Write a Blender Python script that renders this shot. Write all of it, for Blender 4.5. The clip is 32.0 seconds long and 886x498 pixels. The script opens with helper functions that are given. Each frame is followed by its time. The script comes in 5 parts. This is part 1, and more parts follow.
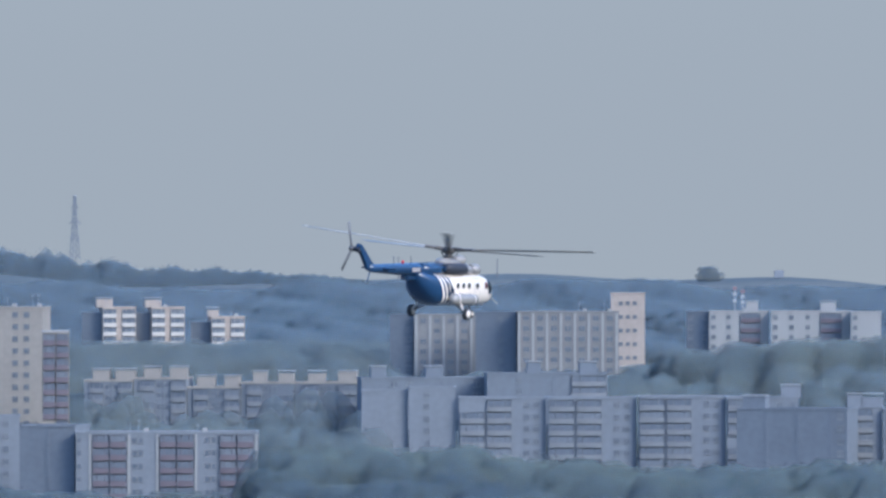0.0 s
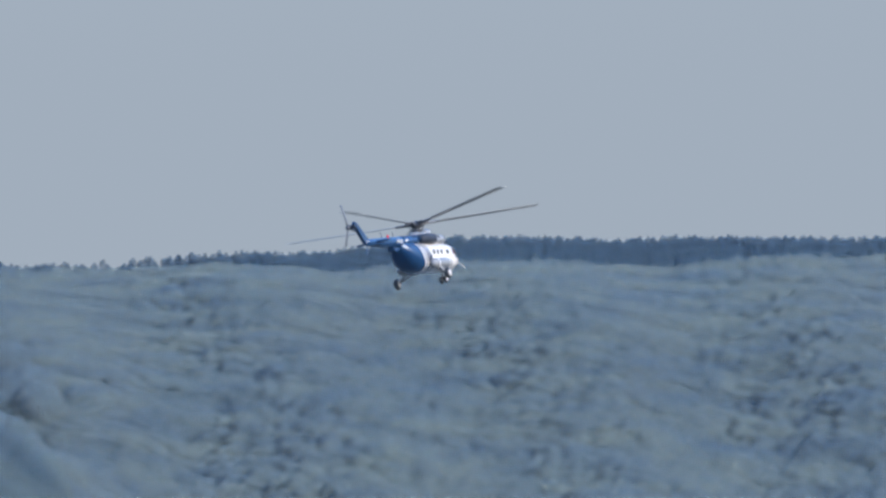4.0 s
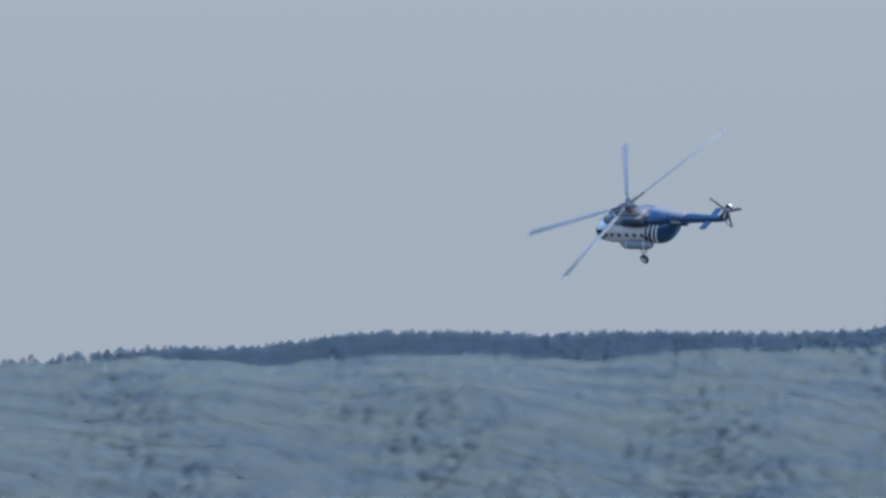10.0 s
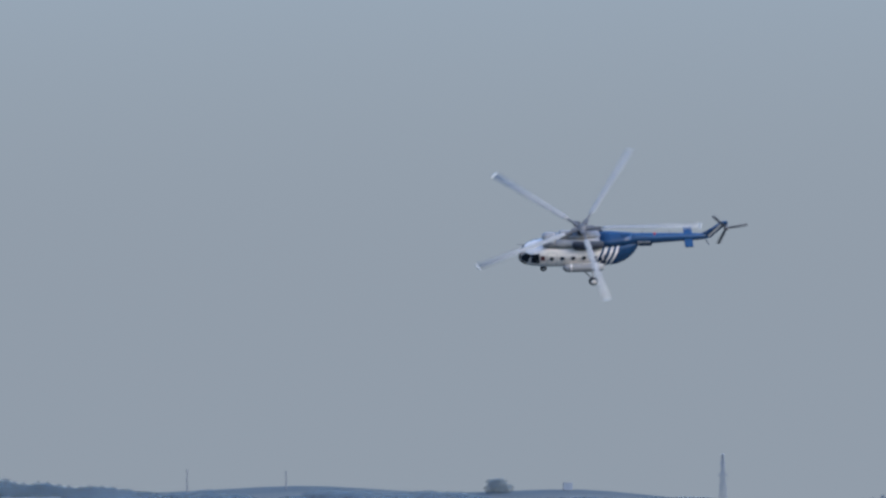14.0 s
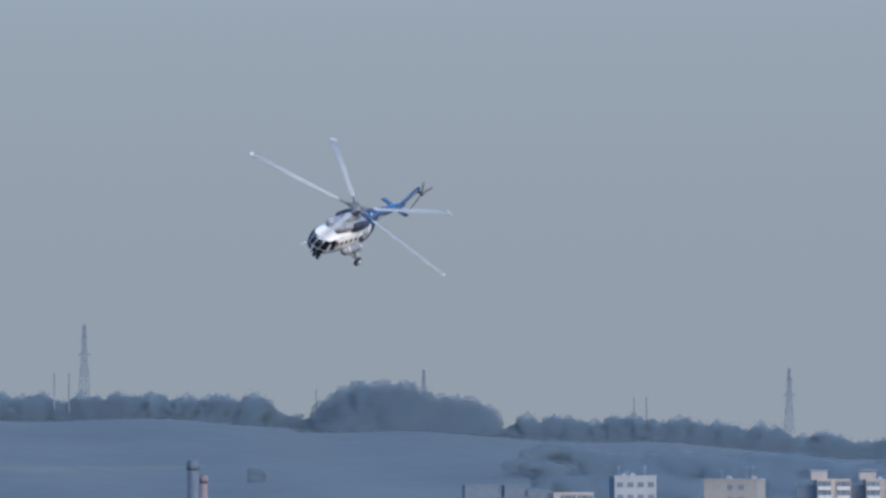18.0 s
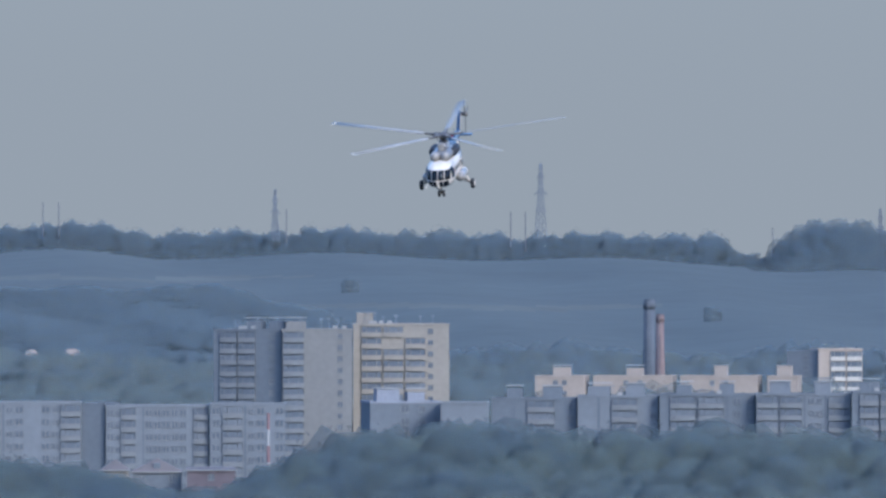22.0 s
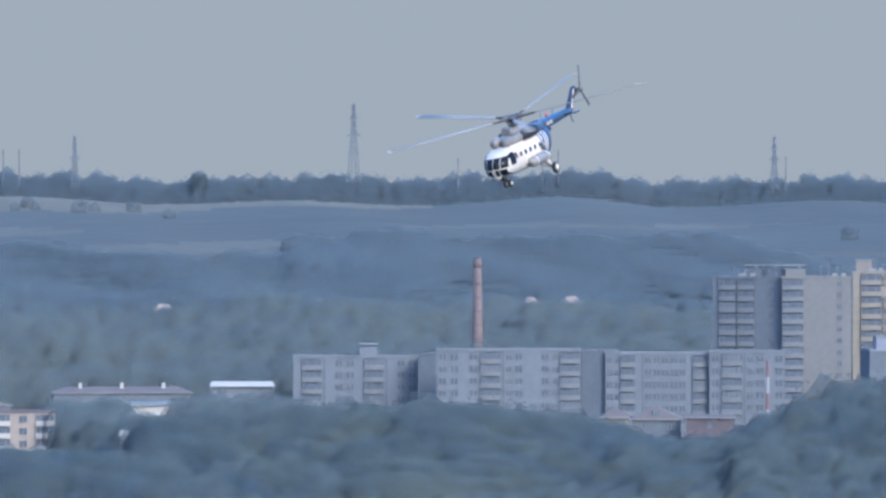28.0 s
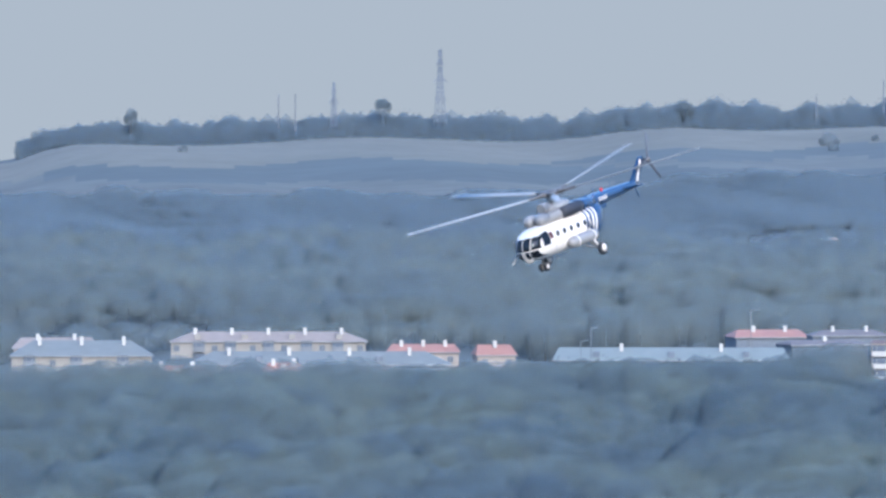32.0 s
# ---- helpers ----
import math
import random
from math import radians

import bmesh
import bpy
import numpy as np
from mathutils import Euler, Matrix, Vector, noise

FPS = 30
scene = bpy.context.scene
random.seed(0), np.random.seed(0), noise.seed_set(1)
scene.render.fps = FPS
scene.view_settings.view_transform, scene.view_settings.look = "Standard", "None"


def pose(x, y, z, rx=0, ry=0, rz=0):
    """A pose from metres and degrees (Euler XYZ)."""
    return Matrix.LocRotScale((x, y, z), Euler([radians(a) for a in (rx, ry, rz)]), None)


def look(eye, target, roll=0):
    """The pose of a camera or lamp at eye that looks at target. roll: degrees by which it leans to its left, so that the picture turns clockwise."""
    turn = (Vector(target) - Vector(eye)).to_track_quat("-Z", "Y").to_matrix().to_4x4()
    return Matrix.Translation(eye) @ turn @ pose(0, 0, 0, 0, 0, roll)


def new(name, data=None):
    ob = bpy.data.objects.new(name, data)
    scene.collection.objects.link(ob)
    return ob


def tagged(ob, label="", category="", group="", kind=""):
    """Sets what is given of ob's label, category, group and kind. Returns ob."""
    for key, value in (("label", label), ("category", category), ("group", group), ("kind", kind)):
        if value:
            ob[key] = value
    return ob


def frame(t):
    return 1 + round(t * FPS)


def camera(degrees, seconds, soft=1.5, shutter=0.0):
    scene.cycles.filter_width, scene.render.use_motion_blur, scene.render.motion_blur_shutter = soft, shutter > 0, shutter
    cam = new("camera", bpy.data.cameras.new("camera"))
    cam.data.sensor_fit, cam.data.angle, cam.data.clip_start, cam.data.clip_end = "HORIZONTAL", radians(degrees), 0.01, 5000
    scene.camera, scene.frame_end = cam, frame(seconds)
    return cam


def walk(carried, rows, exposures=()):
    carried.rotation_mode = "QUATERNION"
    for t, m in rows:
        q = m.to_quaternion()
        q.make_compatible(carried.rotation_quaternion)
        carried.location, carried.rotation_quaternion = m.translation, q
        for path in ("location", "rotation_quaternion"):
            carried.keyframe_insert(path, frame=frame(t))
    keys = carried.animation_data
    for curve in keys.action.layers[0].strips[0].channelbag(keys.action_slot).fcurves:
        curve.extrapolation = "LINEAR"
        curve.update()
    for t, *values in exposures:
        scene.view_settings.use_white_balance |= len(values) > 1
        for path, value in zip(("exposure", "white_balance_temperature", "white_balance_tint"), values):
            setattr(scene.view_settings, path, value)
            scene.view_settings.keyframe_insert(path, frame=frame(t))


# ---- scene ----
# Survey units: one step is 1/11212 rad. Bearings count steps clockwise from north (+Y) plus 784,
# drops count steps downwards with the level of the eye at 480. The eye stands 70 m above the valley floor.
STEP = math.tan(radians(4.0)) / 784
EYE = 70.0


def aim(h, v):
    yaw, rise = h * STEP, (39 - v) * STEP
    return look((0, 0, EYE), (math.sin(yaw) * math.cos(rise), math.cos(yaw) * math.cos(rise), EYE + math.sin(rise)))


cam = camera(8.0, 32.0, soft=2.7, shutter=0.1)
walk(cam, [
    (0, aim(0, 0)), (0.5, aim(294, 7)), (1, aim(608, 30)), (1.5, aim(853, 64)),
    (2, aim(1115, 58)), (2.5, aim(1432, 5)), (3, aim(1783, -6)), (3.5, aim(2083, 29)),
    (5.5, aim(2738, -21)), (6, aim(2938, 0)), (6.5, aim(3022, 10)), (7, aim(2933, 8)),
    (7.5, aim(2803, -16)), (8, aim(2835, -38)), (8.5, aim(2656, -106)), (9, aim(2648, -32)),
    (9.5, aim(2641, -38)), (10, aim(2416, -142)), (10.5, aim(2341, -158)), (11, aim(2022, -242)),
    (11.5, aim(1880, -285)), (12, aim(1692, -250)), (12.5, aim(1405, -240)), (13, aim(1062, -283)),
    (13.5, aim(719, -346)), (15.5, aim(-636, -397)), (16, aim(-939, -337)), (16.5, aim(-1246, -285)),
    (17, aim(-1495, -259)), (17.5, aim(-1412, -272)), (18, aim(-1263, -305)), (18.5, aim(-1426, -279)),
    (19, aim(-1606, -183)), (19.5, aim(-1736, -143)), (20, aim(-1851, -140)), (20.5, aim(-1932, -166)),
    (21, aim(-1880, -92)), (21.5, aim(-1992, -76)), (22, aim(-2070, -20)), (22.5, aim(-2127, 43)),
    (23, aim(-2188, 84)), (23.5, aim(-2240, 106)), (24, aim(-2260, 106)), (24.5, aim(-2291, 93)),
    (26.5, aim(-2483, 58)), (27, aim(-2661, 44)), (27.5, aim(-2832, 58)), (28, aim(-2953, 73)),
    (28.5, aim(-3074, 84)), (29, aim(-3244, 99)), (29.5, aim(-3425, 87)), (30, aim(-3622, 78)),
    (30.5, aim(-3829, 104)), (31, aim(-4057, 162)), (31.5, aim(-4230, 208)), (32, aim(-4508, 196)),
], exposures=[(0, 0.0, 5000, 10), (6, 0.04, 5000, 10), (10, 0.05, 5000, 10), (11, -0.12, 5000, 10), (12, -0.18, 5000, 10), (13, -0.33, 5000, 10), (16, -0.29, 5000, 10), (19, -0.28, 5000, 10), (21, -0.32, 5000, 10), (22, -0.22, 5000, 10), (23, -0.03, 5000, 10), (24, 0.01, 5000, 10), (30, 0.0, 5000, 10), (32, 0.27, 5000, 10)])

# ---------------------------------------------------------------- world and sun
SUN = Vector((0.64, -0.60, 0.48)).normalized()
world = bpy.data.worlds.new("hazy_sky")
scene.world = world
world.use_nodes = True
wn, wl = world.node_tree.nodes, world.node_tree.links
wn.clear()
w_out, w_bg = wn.new("ShaderNodeOutputWorld"), wn.new("ShaderNodeBackground")
sky = wn.new("ShaderNodeTexSky")
sky.sky_type, sky.sun_disc = "NISHITA", False
sky.sun_elevation = math.asin(SUN.z)
sky.sun_rotation = math.atan2(SUN.x, SUN.y)
sky.air_density, sky.dust_density, sky.ozone_density = 1.0, 2.0, 2.0
# a pale haze along the horizon gives way to the blue of the higher sky
w_tc, w_sep, w_rng = wn.new("ShaderNodeTexCoord"), wn.new("ShaderNodeSeparateXYZ"), wn.new("ShaderNodeMapRange")
wl.new(w_tc.outputs["Generated"], w_sep.inputs[0])
wl.new(w_sep.outputs["Z"], w_rng.inputs[0])
w_rng.interpolation_type = "SMOOTHSTEP"
w_rng.inputs[1].default_value, w_rng.inputs[2].default_value = 0.02, 0.55
w_mix = wn.new("ShaderNodeMix")
w_mix.data_type = "RGBA"
w_mix.inputs[6].default_value = (4.22, 4.06, 3.60, 1)
w_gain = wn.new("ShaderNodeVectorMath")
w_gain.operation = "SCALE"
w_gain.inputs["Scale"].default_value = 5.2
wl.new(sky.outputs[0], w_gain.inputs[0])
wl.new(w_rng.outputs[0], w_mix.inputs[0])
wl.new(w_gain.outputs[0], w_mix.inputs[7])
wl.new(w_mix.outputs[2], w_bg.inputs[0])
w_bg.inputs[1].default_value = 0.1
wl.new(w_bg.outputs[0], w_out.inputs[0])
sun = new("sun", bpy.data.lights.new("sun", "SUN"))
sun.data.energy, sun.data.angle, sun.data.color = 2.15, radians(20.0), (1.0, 0.82, 0.56)
sun.matrix_world = look(SUN * 900 + Vector((0, 1500, 0)), (0, 1500, 0))


# ---------------------------------------------------------------- materials
def material(name, base, rough=0.7, metal=0.0, spread=0.18, grain=3.0, patch=0.15, islands=0.0, spec=0.4):
    """A painted, plastered or grown surface: fine grain, larger stains, and a tone for each piece."""
    m = bpy.data.materials.new(name)
    m.use_nodes = True
    n, k = m.node_tree.nodes, m.node_tree.links
    b = n["Principled BSDF"]
    b.inputs["Roughness"].default_value, b.inputs["Metallic"].default_value = rough, metal
    b.inputs["Specular IOR Level"].default_value = spec
    geo, obj = n.new("ShaderNodeNewGeometry"), n.new("ShaderNodeTexCoord")
    place = geo.outputs["Position"] if islands else obj.outputs["Object"]
    fine, wide = n.new("ShaderNodeTexNoise"), n.new("ShaderNodeTexNoise")
    fine.inputs["Scale"].default_value, wide.inputs["Scale"].default_value = grain, patch
    fine.inputs["Detail"].default_value = 3
    k.new(place, fine.inputs["Vector"])
    k.new(place, wide.inputs["Vector"])
    add = n.new("ShaderNodeMath")
    add.operation = "ADD"
    k.new(fine.outputs[0], add.inputs[0])
    k.new(wide.outputs[0], add.inputs[1])
    last = add.outputs[0]
    if islands:
        mad = n.new("ShaderNodeMath")
        mad.operation = "MULTIPLY_ADD"
        k.new(geo.outputs["Random Per Island"], mad.inputs[0])
        mad.inputs[1].default_value = islands
        k.new(last, mad.inputs[2])
        last = mad.outputs[0]
    rng = n.new("ShaderNodeMapRange")
    k.new(last, rng.inputs[0])
    rng.inputs[1].default_value, rng.inputs[2].default_value = 0.55, 1.45 + islands
    rng.inputs[3].default_value, rng.inputs[4].default_value = 1 - spread, 1 + spread
    mul = n.new("ShaderNodeVectorMath")
    mul.operation = "SCALE"
    mul.inputs[0].default_value = base
    k.new(rng.outputs[0], mul.inputs["Scale"])
    k.new(mul.outputs[0], b.inputs["Base Color"])
    return m


def foliage(name, dark, light, patch=0.02, soft=0.97, spray_open=0.0):
    """Leaves: a tone for each clump and slow drifts between two haze-blued greens over groves."""
    m = bpy.data.materials.new(name)
    m.use_nodes = True
    n, k = m.node_tree.nodes, m.node_tree.links
    b = n["Principled BSDF"]
    b.inputs["Roughness"].default_value, b.inputs["Specular IOR Level"].default_value = 0.8, 0.1
    geo = n.new("ShaderNodeNewGeometry")
    grove, tree, spray = n.new("ShaderNodeTexNoise"), n.new("ShaderNodeTexVoronoi"), n.new("ShaderNodeTexNoise")
    bent, squat = n.new("ShaderNodeVectorMath"), n.new("ShaderNodeVectorMath")
    bent.operation, squat.operation = "MULTIPLY_ADD", "MULTIPLY"
    bent.inputs[1].default_value = (5.0, 5.0, 5.0)
    squat.inputs[1].default_value = (1.0, 1.0, 0.25)
    k.new(spray.outputs["Color"], bent.inputs[0])
    k.new(geo.outputs["Position"], bent.inputs[2])
    k.new(bent.outputs[0], squat.inputs[0])
    k.new(squat.outputs[0], tree.inputs["Vector"])
    hue = n.new("ShaderNodeSeparateColor")
    k.new(tree.outputs["Color"], hue.inputs[0])
    spray.inputs["Scale"].default_value, spray.inputs["Detail"].default_value, spray.inputs["Roughness"].default_value = 0.42, 5, 0.72
    k.new(geo.outputs["Position"], spray.inputs["Vector"])
    grove.inputs["Scale"].default_value, tree.inputs["Scale"].default_value = patch, 0.075
    grove.inputs["Detail"].default_value = 2
    k.new(geo.outputs["Position"], grove.inputs["Vector"])
    a = n.new("ShaderNodeMath")
    a.operation = "MULTIPLY_ADD"
    a.inputs[1].default_value = 2.4
    k.new(grove.outputs[0], a.inputs[0])
    k.new(hue.outputs[0], a.inputs[2])
    c = n.new("ShaderNodeMath")
    c.operation = "MULTIPLY_ADD"
    k.new(geo.outputs["Random Per Island"], c.inputs[0])
    c.inputs[1].default_value = 0.2
    k.new(a.outputs[0], c.inputs[2])
    rng = n.new("ShaderNodeMapRange")
    leafy = n.new("ShaderNodeMath")
    leafy.operation = "MULTIPLY_ADD"
    k.new(spray.outputs[0], leafy.inputs[0])
    leafy.inputs[1].default_value = 0.25
    k.new(c.outputs[0], leafy.inputs[2])
    k.new(leafy.outputs[0], rng.inputs[0])
    rng.inputs[1].default_value, rng.inputs[2].default_value = 0.9, 2.6
    mix = n.new("ShaderNodeMix")
    mix.data_type = "RGBA"
    mix.inputs[6].default_value, mix.inputs[7].default_value = (*dark, 1), (*light, 1)
    k.new(rng.outputs[0], mix.inputs[0])
    k.new(mix.outputs[2], b.inputs["Base Color"])
    # leaves scatter light among one another: the shading of a clump leans to the open sky
    lean, flat = n.new("ShaderNodeMix"), n.new("ShaderNodeVectorMath")
    lean.data_type = "VECTOR"
    lean.inputs[0].default_value = soft
    lean.inputs[5].default_value = (0.15, -0.55, 0.82)
    flat.operation = "NORMALIZE"
    k.new(geo.outputs["Normal"], lean.inputs[4])
    k.new(lean.outputs[1], flat.inputs[0])
    k.new(flat.outputs[0], b.inputs["Normal"])
    if spray_open:
        gap, part_open = n.new("ShaderNodeBsdfTransparent"), n.new("ShaderNodeMixShader")
        part_open.inputs[0].default_value = spray_open
        k.new(b.outputs[0], part_open.inputs[1])
        k.new(gap.outputs[0], part_open.inputs[2])
        k.new(part_open.outputs[0], n["Material Output"].inputs["Surface"])
    return m


def leaves_of(name, dark, light, patch=0.02, loose=0.66):
    """A crown's dense leafy mass, and the loose sprays at its surface, which cover about half of their outline."""
    return foliage(name, dark, light, patch, spray_open=loose), foliage(name.replace("leaves", "leaf_sprays").replace("needles", "needle_sprays"), dark, light, patch, spray_open=loose)


def glass(name, tint=(0.10, 0.13, 0.17), rough=0.12):
    m = material(name, tint, rough, 0.0, 0.3, 0.4, 0.1, spec=0.5)
    return m


# leaves and fields: distance haze is mixed into the colours as blue-grey and lift
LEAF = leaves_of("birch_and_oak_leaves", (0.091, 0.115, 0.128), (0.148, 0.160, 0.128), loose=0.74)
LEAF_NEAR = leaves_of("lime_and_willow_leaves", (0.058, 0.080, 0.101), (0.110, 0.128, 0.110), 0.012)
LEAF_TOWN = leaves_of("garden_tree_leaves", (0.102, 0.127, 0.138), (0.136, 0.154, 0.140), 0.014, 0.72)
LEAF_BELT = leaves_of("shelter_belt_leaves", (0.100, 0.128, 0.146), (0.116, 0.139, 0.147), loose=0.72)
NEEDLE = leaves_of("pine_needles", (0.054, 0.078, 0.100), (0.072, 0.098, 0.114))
BARK = material("bark", (0.085, 0.09, 0.092), 0.9, grain=2)
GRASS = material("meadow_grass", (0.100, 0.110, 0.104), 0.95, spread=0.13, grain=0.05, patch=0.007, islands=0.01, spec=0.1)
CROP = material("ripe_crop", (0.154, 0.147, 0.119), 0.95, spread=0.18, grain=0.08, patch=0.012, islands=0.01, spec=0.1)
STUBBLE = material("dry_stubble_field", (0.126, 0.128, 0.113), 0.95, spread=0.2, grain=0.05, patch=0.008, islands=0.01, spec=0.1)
SOIL = material("bare_track_soil", (0.205, 0.165, 0.13), 0.95, grain=0.3, patch=0.03, islands=0.01, spec=0.1)
PANEL = material("grey_white_concrete_panel", (0.158, 0.171, 0.186), 0.8, spread=0.14, grain=0.7, patch=0.09)
PANEL_WARM = material("warm_beige_panel", (0.25, 0.225, 0.19), 0.8, spread=0.14, grain=0.7, patch=0.09)
PANEL_OCHRE = material("dull_ochre_panel", (0.178, 0.174, 0.165), 0.8, spread=0.14, grain=0.7, patch=0.09)
PANEL_PINK = material("pale_pink_plaster", (0.32, 0.27, 0.225), 0.8, spread=0.14, grain=0.7, patch=0.09)
# blue-grey panel; also holds the shade of ends turned from the sun
PANEL_BLUE_SHADE = material("blue_grey_shade_panel", (0.128, 0.143, 0.160), 0.8, spread=0.14, grain=0.7, patch=0.09)
PANEL_RED = material("dull_red_facing", (0.125, 0.105, 0.115), 0.8, spread=0.2, grain=0.6, patch=0.1)
# grey wall whose darker tone puts shade on left ends and flanks
SHADE_WALL = material("grey_shade_wall", (0.134, 0.148, 0.164), 0.85, spread=0.14, grain=0.7, patch=0.09)
WHITE_TRIM = material("white_painted_trim", (0.27, 0.265, 0.25), 0.6, spread=0.08)
WHITEWASH = material("bright_whitewash", (0.44, 0.41, 0.36), 0.7, spread=0.08)
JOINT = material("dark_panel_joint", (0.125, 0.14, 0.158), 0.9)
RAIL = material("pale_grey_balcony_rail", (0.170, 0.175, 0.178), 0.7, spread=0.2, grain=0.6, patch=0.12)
# panes kept close to the wall tone: haze put into the glass colour
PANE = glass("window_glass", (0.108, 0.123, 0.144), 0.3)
# darker tone puts the shade inside open loggias into the colour
LOGGIA = material("shaded_loggia_recess", (0.112, 0.128, 0.150), 0.8, spread=0.3, grain=0.5, patch=0.2)
GLAZED = material("glazed_loggia", (0.148, 0.162, 0.18), 0.3, spread=0.3, grain=0.5, patch=0.2)
BITUMEN = material("grey_bitumen_roof", (0.22, 0.23, 0.26), 0.9)
SLATE = material("blue_grey_sheet_roof", (0.15, 0.155, 0.14), 0.6, spread=0.12, grain=0.5)
ROOF_RED = material("red_sheet_roof", (0.29, 0.145, 0.10), 0.6, spread=0.15, grain=0.5)
ROOF_TAN = material("weathered_fibre_cement_roof", (0.235, 0.19, 0.155), 0.8, spread=0.15, grain=0.5)
ROOF_BROWN = material("brown_tiled_roof", (0.135, 0.118, 0.11), 0.8, spread=0.15, grain=0.5)
BRICK = material("orange_brick", (0.170, 0.122, 0.112), 0.85, spread=0.2, grain=0.8, patch=0.15)
DARK_BRICK = material("dark_grey_brick", (0.088, 0.098, 0.114), 0.9, spread=0.2, grain=0.8)
# skyline steel and posts carry a haze-pale grey in their colour
STEEL = material("hazy_galvanised_steel", (0.20, 0.215, 0.235), 0.6, 0.2, spread=0.12)
POST = material("hazy_timber_post", (0.135, 0.14, 0.15), 0.9, grain=2)
MAST_RED = material("red_mast_paint", (0.21, 0.13, 0.13), 0.6)
MAST_WHITE = material("white_mast_paint", (0.31, 0.31, 0.30), 0.6)
DOME_BLUE = material("blue_enamel_dome", (0.06, 0.105, 0.20), 0.3, spread=0.1, spec=0.8)
GOLD = material("gilded_metal", (0.85, 0.55, 0.25), 0.25, 1.0, spread=0.05)
GREEN_SHEET = material("pale_sheet_roof", (0.165, 0.178, 0.158), 0.55, spread=0.1, grain=0.4)


# ---------------------------------------------------------------- building blocks
def part(name, bm, mat, parent, label="", m=None):
    """Links a bmesh as one mesh object under a thing or part."""
    me = bpy.data.meshes.new(name)
    bm.to_mesh(me)
    bm.free()
    for x in (mat if isinstance(mat, (list, tuple)) else [mat]):
        me.materials.append(x)
    ob = new(name, me)
    ob.parent = parent
    if m is not None:
        ob.matrix_basis = m
    if label:
        ob["label"] = label
    return ob


def thing(name, m, label, category, group="", kind=""):
    ob = new(name)
    ob.matrix_basis = m
    return tagged(ob, label, category, group, kind)


def box(bm, x0, x1, y0, y1, z0, z1, bevel=0.0):
    r = bmesh.ops.create_cube(bm, size=1.0)
    bmesh.ops.scale(bm, vec=(x1 - x0, y1 - y0, z1 - z0), verts=r["verts"])
    bmesh.ops.translate(bm, vec=((x0 + x1) / 2, (y0 + y1) / 2, (z0 + z1) / 2), verts=r["verts"])
    if bevel:
        edges = list({e for v in r["verts"] for e in v.link_edges})
        bmesh.ops.bevel(bm, geom=edges, offset=bevel, segments=2, affect="EDGES")
    return bm


def boxm(*a, **k):
    return box(bmesh.new(), *a, **k)


def tube(bm, a, b, r0, r1=None, n=10, cap=True):
    """A tapered round bar from a to b."""
    a, b = Vector(a), Vector(b)
    r1 = r0 if r1 is None else r1
    q = (b - a).to_track_quat("Z", "Y").to_matrix().to_4x4()
    bmesh.ops.create_cone(bm, cap_ends=cap, segments=n, radius1=r0, radius2=max(r1, 1e-4), depth=(b - a).length,
                          matrix=Matrix.Translation((a + b) / 2) @ q)
    return bm


def lathe(bm, profile, n=20, m=Matrix()):
    """A solid of revolution about z from (radius, height) pairs."""
    rings = [[bm.verts.new(m @ Vector((r * math.cos(2 * math.pi * i / n), r * math.sin(2 * math.pi * i / n), z))) for i in range(n)] for r, z in profile]
    for p, q in zip(rings, rings[1:]):
        for i in range(n):
            f = bm.faces.new((p[i], p[(i + 1) % n], q[(i + 1) % n], q[i]))
            f.smooth = True
    bm.faces.new(rings[0][::-1])
    bm.faces.new(rings[-1])
    return bm


# ---------------------------------------------------------------- the lie of the land
def tab(x, pairs):
    return np.interp(x, [p[0] for p in pairs], [p[1] for p in pairs])


# drop of the skyline along the bearing: west hills, north ridge, east wooded hill
WEST = [(-6000, 420), (-4500, 446), (-4400, 411), (-4100, 396), (-3700, 391), (-3500, 400), (-3300, 377), (-2800, 378), (-2250, 382),
        (-1950, 377), (-1800, 392), (-1600, 386), (-1000, 389), (-790, 395)]
NORTH = [(-790, 395), (-730, 399), (-560, 405), (-386, 419), (-225, 425), (-95, 432), (5, 447), (100, 453), (260, 466), (460, 480), (900, 487),
         (1400, 495), (1600, 501), (1900, 500), (6000, 480)]
EAST = [(1500, 504), (1900, 496), (2176, 490), (2416, 484), (2592, 482), (2716, 470), (3016, 456), (3316, 446), (3590, 456), (3816, 440), (4213, 435), (5500, 425)]
FLOOR = [(0, 68), (25, 67.5), (60, 64), (110, 57), (300, 28), (600, 5), (900, 0), (1000, 0), (1150, 5), (1300, 13), (1450, 16), (1600, 22), (1750, 31), (2000, 36), (2400, 41)]
VALLEY = [(0, 68), (25, 67.5), (60, 64), (110, 57), (300, 28), (600, 0), (900, -14), (1500, -18), (1800, -12)]
BELT = 12.0


def skyline(h):
    w = np.where(h < -790, tab(h, WEST), tab(h, NORTH))
    return w


def knoll(h, d):
    """Height of the low knoll that the track climbs at the crest of the east hill."""
    return 9 * np.exp(-((h - 4225) / 120) ** 2) * np.clip((d - 2350) / 500, 0, 1)


